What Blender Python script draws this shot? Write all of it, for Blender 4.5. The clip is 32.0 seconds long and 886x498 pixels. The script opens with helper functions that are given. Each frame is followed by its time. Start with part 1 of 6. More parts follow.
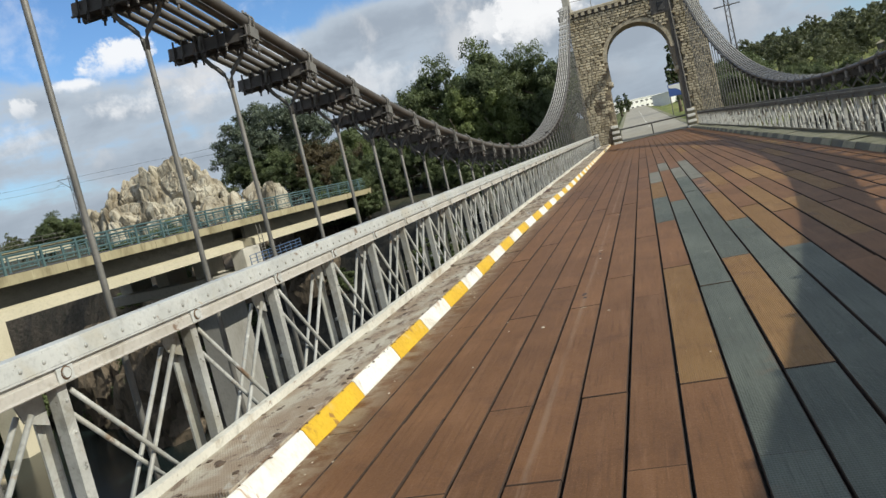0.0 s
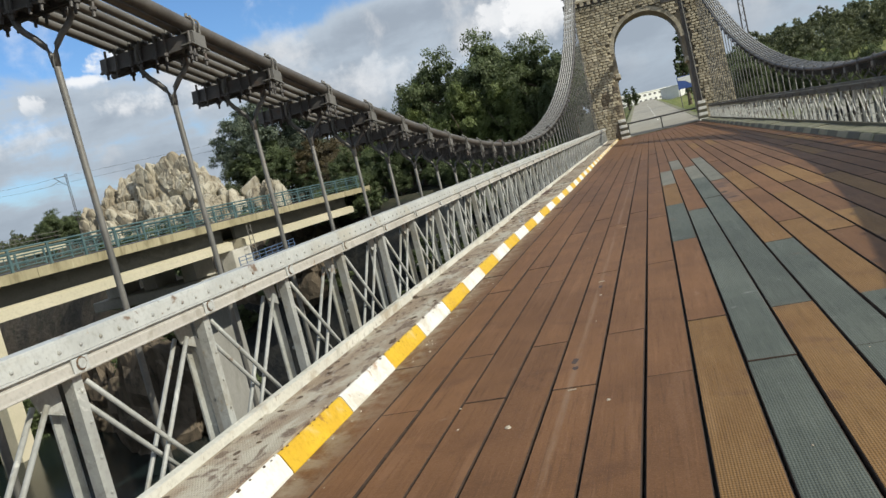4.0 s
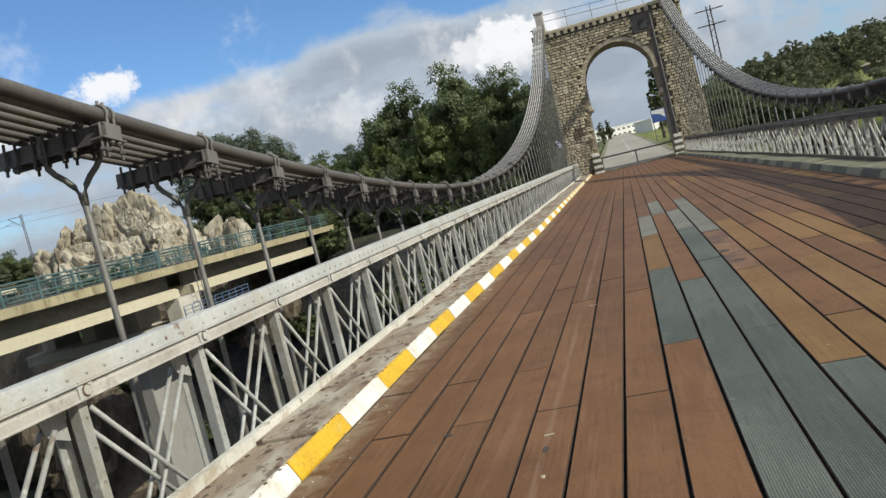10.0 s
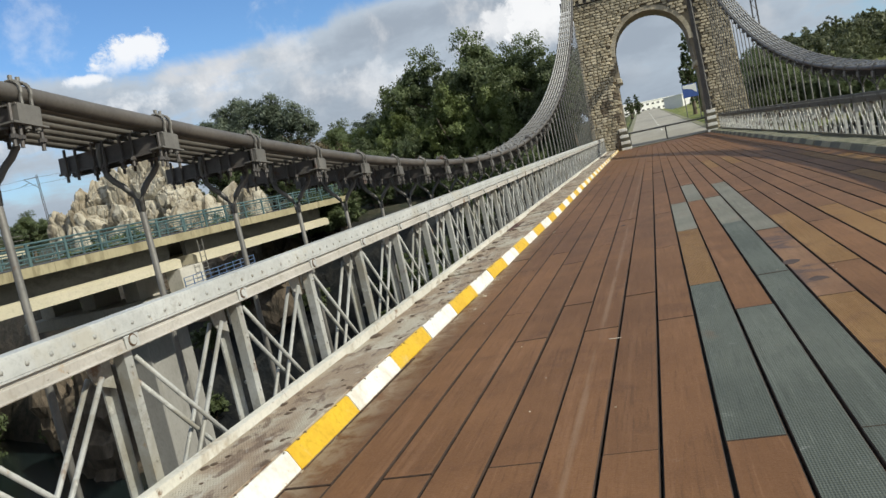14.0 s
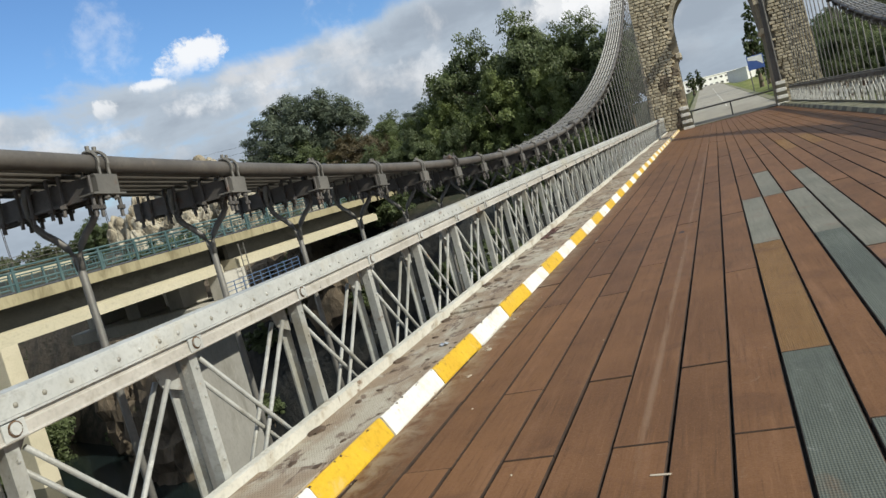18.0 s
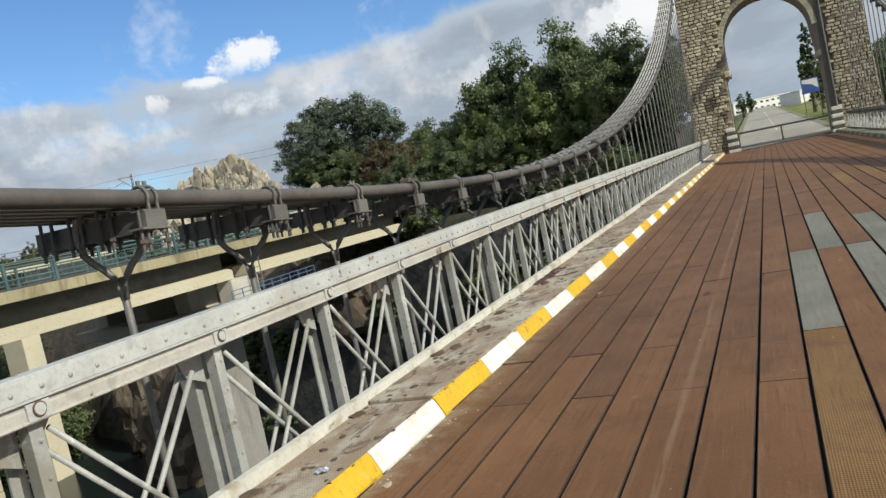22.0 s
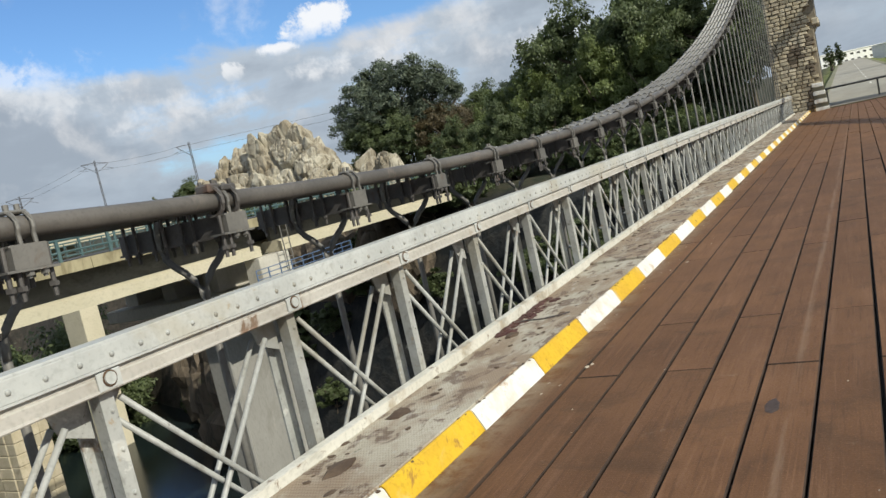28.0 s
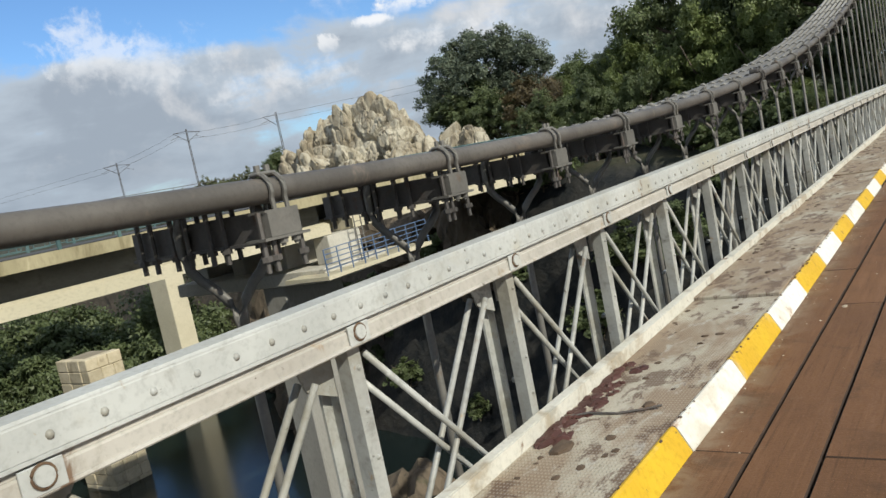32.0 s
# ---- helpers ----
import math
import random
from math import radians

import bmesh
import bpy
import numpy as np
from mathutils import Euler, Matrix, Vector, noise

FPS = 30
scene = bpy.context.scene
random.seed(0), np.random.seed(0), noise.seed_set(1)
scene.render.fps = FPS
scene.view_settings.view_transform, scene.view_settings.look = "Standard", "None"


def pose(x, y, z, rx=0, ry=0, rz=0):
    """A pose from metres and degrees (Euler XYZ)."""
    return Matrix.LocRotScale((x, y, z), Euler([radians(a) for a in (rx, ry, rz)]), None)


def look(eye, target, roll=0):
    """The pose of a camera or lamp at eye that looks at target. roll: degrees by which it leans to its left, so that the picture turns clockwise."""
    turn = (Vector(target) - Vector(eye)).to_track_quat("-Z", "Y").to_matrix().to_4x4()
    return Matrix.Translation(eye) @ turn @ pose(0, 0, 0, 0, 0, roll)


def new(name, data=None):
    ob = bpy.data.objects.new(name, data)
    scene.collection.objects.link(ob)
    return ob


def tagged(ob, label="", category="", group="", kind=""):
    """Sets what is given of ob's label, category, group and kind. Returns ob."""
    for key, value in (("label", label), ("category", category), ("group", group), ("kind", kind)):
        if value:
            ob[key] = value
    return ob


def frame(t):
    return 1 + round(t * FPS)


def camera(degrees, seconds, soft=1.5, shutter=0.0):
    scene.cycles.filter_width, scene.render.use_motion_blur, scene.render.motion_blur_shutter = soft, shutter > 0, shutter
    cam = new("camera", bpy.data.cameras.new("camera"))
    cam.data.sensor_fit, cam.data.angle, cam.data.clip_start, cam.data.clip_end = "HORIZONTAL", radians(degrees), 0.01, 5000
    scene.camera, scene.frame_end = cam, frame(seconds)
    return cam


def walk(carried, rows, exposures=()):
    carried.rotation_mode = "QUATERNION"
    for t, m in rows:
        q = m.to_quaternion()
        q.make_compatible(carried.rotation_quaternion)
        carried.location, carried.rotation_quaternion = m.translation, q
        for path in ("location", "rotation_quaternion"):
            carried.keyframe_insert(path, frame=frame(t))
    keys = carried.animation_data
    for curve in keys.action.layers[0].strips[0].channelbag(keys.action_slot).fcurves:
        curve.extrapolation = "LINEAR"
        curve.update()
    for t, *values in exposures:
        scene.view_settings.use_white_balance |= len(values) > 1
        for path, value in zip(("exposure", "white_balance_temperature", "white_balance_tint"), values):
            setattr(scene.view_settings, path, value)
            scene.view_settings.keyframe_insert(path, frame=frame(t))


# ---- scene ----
# ---- camera: carried by hand along the deck, leaning to its right ----
cam = camera(58.98, 32.0)


def aim(x, y, z, yaw, pitch, roll):
    a, p = radians(yaw), radians(pitch)
    return look((x, y, z), (x - math.sin(a) * math.cos(p), y + math.cos(a) * math.cos(p), z + math.sin(p)), roll)


# seconds, x, y, z, yaw to the left, pitch up, roll
PATH = [
    (0.0, 2.281, -7.293, 1.471, 15.35, -5.94, -13.24),
    (0.5, 2.283, -7.008, 1.465, 13.62, -5.90, -13.42),
    (1.0, 2.322, -6.770, 1.485, 14.52, -5.61, -13.40),
    (1.5, 2.309, -6.488, 1.461, 15.83, -5.84, -13.20),
    (2.0, 2.263, -6.229, 1.473, 15.77, -6.06, -13.26),
    (2.5, 2.299, -5.957, 1.526, 15.93, -6.34, -13.48),
    (4.5, 2.213, -4.672, 1.443, 15.97, -5.96, -13.48),
    (5.0, 2.183, -4.390, 1.458, 13.61, -5.31, -13.17),
    (5.5, 2.203, -4.145, 1.464, 13.94, -5.66, -13.66),
    (6.0, 2.227, -3.897, 1.452, 14.16, -5.36, -13.71),
    (6.5, 2.214, -3.613, 1.455, 13.61, -5.59, -14.18),
    (7.0, 2.242, -3.335, 1.461, 13.82, -5.65, -15.19),
    (7.5, 2.304, -3.126, 1.471, 14.72, -5.42, -15.30),
    (8.0, 2.308, -2.844, 1.471, 14.31, -5.11, -14.46),
    (8.5, 2.318, -2.620, 1.465, 13.73, -4.71, -14.80),
    (9.0, 2.334, -2.330, 1.475, 13.96, -4.55, -14.44),
    (9.5, 2.278, -2.074, 1.487, 13.89, -4.43, -13.37),
    (10.0, 2.282, -1.797, 1.469, 13.85, -4.11, -13.99),
    (10.5, 2.325, -1.582, 1.485, 15.92, -3.77, -13.94),
    (11.0, 2.289, -1.288, 1.466, 16.49, -4.75, -14.13),
    (11.5, 2.247, -1.047, 1.467, 16.62, -5.14, -14.10),
    (12.0, 2.249, -0.717, 1.477, 17.88, -5.18, -13.45),
    (12.5, 2.174, -0.428, 1.466, 18.59, -5.33, -12.17),
    (13.0, 2.151, -0.141, 1.467, 16.72, -5.64, -12.70),
    (13.5, 2.186, 0.125, 1.478, 16.18, -5.76, -12.68),
    (14.0, 2.200, 0.445, 1.455, 15.91, -5.78, -12.45),
    (14.5, 2.230, 0.723, 1.463, 13.00, -6.26, -13.18),
    (16.5, 2.327, 1.900, 1.470, 14.90, -6.39, -13.62),
    (17.0, 2.260, 2.247, 1.450, 17.33, -6.02, -14.14),
    (17.5, 2.223, 2.502, 1.458, 17.58, -5.99, -14.96),
    (18.0, 2.234, 2.804, 1.480, 20.55, -5.58, -14.97),
    (18.5, 2.223, 3.071, 1.476, 21.46, -5.85, -13.45),
    (19.0, 2.218, 3.338, 1.468, 19.78, -5.63, -12.64),
    (19.5, 2.248, 3.625, 1.483, 20.69, -5.20, -12.95),
    (20.0, 2.244, 3.906, 1.465, 22.00, -5.01, -12.32),
    (20.5, 2.265, 4.200, 1.465, 22.06, -4.73, -11.65),
    (21.0, 2.334, 4.504, 1.484, 22.24, -4.49, -11.36),
    (21.5, 2.313, 4.810, 1.461, 22.99, -4.40, -11.08),
    (22.0, 2.294, 5.122, 1.462, 23.11, -4.29, -12.04),
    (22.5, 2.281, 5.446, 1.476, 23.56, -4.17, -10.49),
    (23.0, 2.227, 5.755, 1.460, 25.03, -4.72, -8.93),
    (23.5, 2.219, 6.115, 1.458, 24.50, -4.94, -9.90),
    (24.0, 2.284, 6.402, 1.511, 24.23, -4.93, -10.06),
    (24.5, 2.303, 6.712, 1.498, 24.45, -4.89, -10.12),
    (26.5, 2.318, 7.847, 1.467, 26.91, -5.59, -10.98),
    (27.0, 2.284, 8.141, 1.455, 28.31, -5.49, -11.49),
    (27.5, 2.183, 8.486, 1.448, 29.12, -5.59, -11.58),
    (28.0, 2.139, 8.806, 1.452, 28.80, -5.84, -12.75),
    (28.5, 2.109, 9.101, 1.457, 30.01, -6.00, -12.89),
    (29.0, 1.998, 9.418, 1.465, 31.21, -6.49, -10.58),
    (29.5, 1.911, 9.675, 1.449, 32.28, -7.02, -10.55),
    (30.0, 1.760, 9.990, 1.462, 35.20, -7.87, -10.96),
    (30.5, 1.641, 10.251, 1.460, 36.03, -7.78, -10.79),
    (31.0, 1.564, 10.546, 1.450, 34.90, -7.65, -12.80),
    (31.5, 1.509, 10.775, 1.480, 35.23, -7.46, -12.35),
    (32.0, 1.363, 11.064, 1.476, 35.44, -6.37, -11.60),
]
walk(cam, [(r[0], aim(*r[1:])) for r in PATH])
# ---- end of camera ----
# ---- light: afternoon sun from behind and to the right, broken cloud ----
SUN = Vector((1.30, -0.40, 1.0)).normalized()
sun_data = bpy.data.lights.new("sun", "SUN")
sun_data.energy, sun_data.angle, sun_data.color = 4.4, radians(0.55), (1.0, 0.965, 0.83)
sun = new("sun", sun_data)
sun.matrix_world = look((60, -30, 60), tuple(Vector((60, -30, 60)) - SUN))

world = bpy.data.worlds.new("sky")
scene.world = world
world.use_nodes = True
wn, wl = world.node_tree.nodes, world.node_tree.links
wn.clear()


def wmath(op, a, b=None, c=None, clamp=False):
    n = wn.new("ShaderNodeMath")
    n.operation, n.use_clamp = op, clamp
    for i, v in enumerate((a, b, c)):
        if v is None:
            continue
        if isinstance(v, (int, float)):
            n.inputs[i].default_value = v
        else:
            wl.new(v, n.inputs[i])
    return n.outputs[0]


def wvec(op, a, b=None):
    n = wn.new("ShaderNodeVectorMath")
    n.operation = op
    for i, v in enumerate((a, b)):
        if v is None:
            continue
        if isinstance(v, (tuple, list)):
            n.inputs[i].default_value = v
        else:
            wl.new(v, n.inputs[i])
    return n


def wnoise(vec, scale, detail, rough=0.55, dist=0.0):
    n = wn.new("ShaderNodeTexNoise")
    n.inputs["Scale"].default_value, n.inputs["Detail"].default_value = scale, detail
    n.inputs["Roughness"].default_value, n.inputs["Distortion"].default_value = rough, dist
    wl.new(vec, n.inputs["Vector"])
    return n.outputs["Fac"]


def wstep(v, lo, hi):
    n = wn.new("ShaderNodeMapRange")
    n.interpolation_type = "SMOOTHSTEP"
    n.inputs["From Min"].default_value, n.inputs["From Max"].default_value = lo, hi
    wl.new(v, n.inputs["Value"])
    return n.outputs["Result"]


def wmix(f, a, b):
    n = wn.new("ShaderNodeMix")
    n.data_type = "RGBA"
    if isinstance(f, (int, float)):
        n.inputs["Factor"].default_value = f
    else:
        wl.new(f, n.inputs["Factor"])
    for name, v in (("A", a), ("B", b)):
        s = [i for i in n.inputs if i.name == name and i.type == "RGBA"][0]
        if isinstance(v, tuple):
            s.default_value = (*v, 1)
        else:
            wl.new(v, s)
    return [o for o in n.outputs if o.type == "RGBA"][0]


sky = wn.new("ShaderNodeTexSky")
sky.sky_type, sky.sun_disc = "NISHITA", False
sky.sun_elevation, sky.sun_rotation = radians(36.3), radians(107)
sky.air_density, sky.dust_density, sky.ozone_density = 1.0, 0.1, 3.0
coord = wn.new("ShaderNodeTexCoord").outputs["Generated"]
sep = wn.new("ShaderNodeSeparateXYZ")
wl.new(coord, sep.inputs[0])
up = sep.outputs["Z"]
# cloud layer seen in perspective: flattened towards the horizon
lift = wmath("ADD", wmath("MAXIMUM", up, 0.0), 0.22)
plane = wn.new("ShaderNodeCombineXYZ")
wl.new(wmath("DIVIDE", sep.outputs["X"], lift), plane.inputs["X"])
wl.new(wmath("DIVIDE", sep.outputs["Y"], lift), plane.inputs["Y"])
plane.inputs["Z"].default_value = 3.4
layer = plane.outputs[0]
# large clearing ahead and to the left, higher up; cloud heaps below it
def toward(direction, lo, hi):
    return wstep(wvec("DOT_PRODUCT", coord, tuple(Vector(direction).normalized())).outputs["Value"], lo, hi)


clearing = wmath("MAXIMUM", toward((-0.47, 0.86, 0.31), 0.925, 0.985), wmath("MAXIMUM", toward((-0.76, 0.58, 0.32), 0.965, 0.99), wmath("MULTIPLY", toward((-0.16, 0.94, 0.42), 0.96, 0.99), 0.7)))
clearing = wmath("MULTIPLY", clearing, wstep(up, 0.165, 0.225))
big = wnoise(layer, 1.5, 7.0, 0.56, 0.25)
fine = wnoise(coord, 6.5, 9.0, 0.58, 0.35)
cover = wmath("ADD", wmath("MULTIPLY", big, 0.66), wmath("MULTIPLY", fine, 0.42))
cover = wmath("SUBTRACT", wmath("ADD", cover, 0.075), wmath("MULTIPLY", clearing, 0.20))
mask = wstep(cover, 0.47, 0.60)
dense = wstep(cover, 0.56, 0.72)
# bright sunlit heaps against greyer undersides
puff = wnoise(coord, 11.0, 9.0, 0.58, 0.2)
bright = wmath("MULTIPLY", wstep(puff, 0.50, 0.66), 0.85)


billow = wmath("SUBTRACT", wmath("ADD", wmath("MULTIPLY", wnoise(coord, 26.0, 8.0, 0.6, 0.3), 0.75), wmath("MULTIPLY", wnoise(coord, 60.0, 6.0, 0.6, 0.2), 0.35)), 0.55)


def heap_at(direction, half_wide, half_high, ragged, soft):
    """A cumulus about one direction: an ellipse whose rim is broken into billows, fading at its foot."""
    d = Matrix.Rotation(radians(-0.9), 3, "Z") @ Vector(direction).normalized()
    side = d.cross(Vector((0, 0, 1))).normalized()
    top = side.cross(d)
    u = wmath("DIVIDE", wvec("DOT_PRODUCT", coord, tuple(side)).outputs["Value"], half_wide)
    v = wmath("DIVIDE", wvec("DOT_PRODUCT", coord, tuple(top)).outputs["Value"], half_high)
    away = wmath("ADD", wmath("MULTIPLY", u, u), wmath("MULTIPLY", v, v))
    core = wmath("ADD", wmath("SUBTRACT", 1.0, away), wmath("MULTIPLY", billow, ragged))
    return wmath("MULTIPLY", wstep(core, 0.0, soft), wstep(wmath("ADD", v, wmath("MULTIPLY", billow, 2.0)), -0.9, 0.1))


HEAPS = (((-0.566, 0.797, 0.204), 0.044, 0.028, 6.0, 0.8, 1.0), ((-0.608, 0.773, 0.182), 0.030, 0.010, 4.0, 0.8, 0.95), ((-0.651, 0.740, 0.169), 0.016, 0.016, 5.0, 0.6, 0.75),
         ((-0.545, 0.825, 0.150), 0.085, 0.020, 6.0, 1.6, 0.7), ((-0.82, 0.53, 0.20), 0.06, 0.05, 6.0, 1.2, 0.6), ((-0.104, 0.983, 0.150), 0.060, 0.050, 5.0, 0.7, 1.0), ((-0.150, 0.976, 0.150), 0.040, 0.030, 5.0, 0.8, 0.8),
         ((-0.70, 0.70, 0.13), 0.10, 0.03, 6.0, 1.8, 0.5), ((-0.30, 0.945, 0.12), 0.11, 0.03, 6.0, 1.8, 0.5), ((-0.78, 0.60, 0.17), 0.07, 0.05, 6.0, 1.6, 0.5),
         ((-0.632, 0.740, 0.229), 0.045, 0.075, 7.0, 2.2, 0.30), ((-0.407, 0.892, 0.195), 0.035, 0.075, 7.0, 2.2, 0.32), ((-0.49, 0.858, 0.150), 0.06, 0.03, 7.0, 2.0, 0.45))
heap = None
for way_to, wide_, high_, ragged_, soft_, amount_ in HEAPS:
    one = wmath("MULTIPLY", heap_at(way_to, wide_, high_, ragged_, soft_), amount_)
    heap = one if heap is None else wmath("MAXIMUM", heap, one)
body = wmix(dense, (5.7, 6.6, 7.6), (4.1, 4.8, 5.7))
body = wmix(wmath("MULTIPLY", bright, wstep(up, 0.03, 0.12)), body, (8.0, 8.2, 8.5))
tinted = wn.new("ShaderNodeMix")
tinted.data_type, tinted.blend_type = "RGBA", "MULTIPLY"
tinted.inputs["Factor"].default_value = 1.0
sock = [i for i in tinted.inputs if i.type == "RGBA"]
wl.new(sky.outputs[0], sock[0])
sock[1].default_value = (1.0, 1.28, 1.55, 1)
clouds = wmix(mask, [o for o in tinted.outputs if o.type == "RGBA"][0], body)
haze = wstep(up, 0.20, -0.02)
final = wmix(wmath("MULTIPLY", haze, 0.6), clouds, (4.0, 4.75, 5.6))
final = wmix(wmath("MULTIPLY", heap, 0.92), final, (11.2, 11.3, 11.4))
back = wn.new("ShaderNodeBackground")
back.inputs["Strength"].default_value = 0.087
wl.new(final, back.inputs["Color"])
wout = wn.new("ShaderNodeOutputWorld")
wl.new(back.outputs[0], wout.inputs["Surface"])
scene.view_settings.exposure = 0.0


# ---- small building helpers ----
def thing(name, label, category, at=(0, 0, 0), group="", kind=""):
    ob = new(name)
    ob.empty_display_size = 0.2
    ob.location = at
    return tagged(ob, label, category, group, kind)


def mesh_of(name, bm, material, smooth=False):
    me = bpy.data.meshes.new(name)
    bm.to_mesh(me)
    bm.free()
    me.materials.append(material)
    if smooth:
        me.shade_smooth()
    return me


def part(name, bm, material, parent, label="", smooth=False, at=None):
    me = bm if isinstance(bm, bpy.types.Mesh) else mesh_of(name, bm, material, smooth)
    ob = new(name, me)
    ob.parent = parent
    if at is not None:
        ob.matrix_basis = at if isinstance(at, Matrix) else Matrix.Translation(at)
    return tagged(ob, label)


def box(bm, x0, x1, y0, y1, z0, z1, bevel=0.0):
    m = Matrix.Translation(((x0 + x1) / 2, (y0 + y1) / 2, (z0 + z1) / 2)) @ Matrix.Diagonal((abs(x1 - x0), abs(y1 - y0), abs(z1 - z0), 1))
    made = bmesh.ops.create_cube(bm, size=1, matrix=m)
    if bevel:
        edges = list({e for v in made["verts"] for e in v.link_edges})
        bmesh.ops.bevel(bm, geom=edges, offset=bevel, segments=1, affect="EDGES")
    return bm


def tube(bm, points, r, seg=8, caps=True):
    """A round bar along a line of points."""
    pts = [Vector(p) for p in points]
    rings = []
    for i, p in enumerate(pts):
        way = (pts[min(i + 1, len(pts) - 1)] - pts[max(i - 1, 0)]).normalized()
        side = way.cross(Vector((0, 0, 1)) if abs(way.z) < 0.95 else Vector((0, 1, 0))).normalized()
        other = side.cross(way).normalized()
        rr = r[i] if isinstance(r, (list, tuple)) else r
        rings.append([bm.verts.new(p + rr * (math.cos(2 * math.pi * k / seg) * side + math.sin(2 * math.pi * k / seg) * other)) for k in range(seg)])
    for a, b in zip(rings, rings[1:]):
        for k in range(seg):
            bm.faces.new((a[k], a[(k + 1) % seg], b[(k + 1) % seg], b[k]))
    if caps:
        bm.faces.new(rings[0][::-1])
        bm.faces.new(rings[-1])
    return bm


def prism(bm, outline, axis, a, b):
    """A solid from a closed outline in the plane across axis ('x' or 'y'), from a to b."""
    def at(u, w, s):
        return (s, u, w) if axis == "x" else (u, s, w)
    first = [bm.verts.new(at(u, w, a)) for u, w in outline]
    last = [bm.verts.new(at(u, w, b)) for u, w in outline]
    n = len(outline)
    for i in range(n):
        bm.faces.new((first[i], first[(i + 1) % n], last[(i + 1) % n], last[i]))
    bm.faces.new(first[::-1])
    bm.faces.new(last)
    bmesh.ops.recalc_face_normals(bm, faces=bm.faces[:])
    return bm


def sweep(bm, outline, stations):
    """A profile in x and z carried along y: stations are (y, dx, dz)."""
    rings = [[bm.verts.new((u + dx, y, w + dz)) for u, w in outline] for y, dx, dz in stations]
    n = len(outline)
    for a, b in zip(rings, rings[1:]):
        for i in range(n):
            bm.faces.new((a[i], a[(i + 1) % n], b[(i + 1) % n], b[i]))
    bm.faces.new(rings[0][::-1])
    bm.faces.new(rings[-1])
    bmesh.ops.recalc_face_normals(bm, faces=bm.faces[:])
    return bm


# ---- materials ----
def material(name):
    m = bpy.data.materials.new(name)
    m.use_nodes = True
    nodes = m.node_tree.nodes
    return m, nodes, m.node_tree.links, nodes["Principled BSDF"]


def tex(nodes, links, vec, scale, detail=6.0, rough=0.6, dist=0.0):
    n = nodes.new("ShaderNodeTexNoise")
    n.inputs["Scale"].default_value, n.inputs["Detail"].default_value = scale, detail
    n.inputs["Roughness"].default_value, n.inputs["Distortion"].default_value = rough, dist
    links.new(vec, n.inputs["Vector"])
    return n.outputs["Fac"]


def ramp(nodes, links, fac, lo, hi):
    n = nodes.new("ShaderNodeMapRange")
    n.interpolation_type = "SMOOTHSTEP"
    n.inputs["From Min"].default_value, n.inputs["From Max"].default_value = lo, hi
    links.new(fac, n.inputs["Value"])
    return n.outputs["Result"]


def blend(nodes, links, f, a, b, mode="MIX"):
    n = nodes.new("ShaderNodeMix")
    n.data_type, n.blend_type = "RGBA", mode
    if isinstance(f, (int, float)):
        n.inputs["Factor"].default_value = f
    else:
        links.new(f, n.inputs["Factor"])
    for key, v in (("A", a), ("B", b)):
        s = [i for i in n.inputs if i.name == key and i.type == "RGBA"][0]
        if isinstance(v, tuple):
            s.default_value = (*v, 1)
        else:
            links.new(v, s)
    return [o for o in n.outputs if o.type == "RGBA"][0]


def times(nodes, links, a, b):
    n = nodes.new("ShaderNodeMath")
    n.operation = "MULTIPLY"
    for i, v in enumerate((a, b)):
        if isinstance(v, (int, float)):
            n.inputs[i].default_value = v
        else:
            links.new(v, n.inputs[i])
    return n.outputs[0]


def stretch(nodes, links, vec, scale):
    n = nodes.new("ShaderNodeVectorMath")
    n.operation = "MULTIPLY"
    links.new(vec, n.inputs[0])
    n.inputs[1].default_value = scale
    return n.outputs[0]


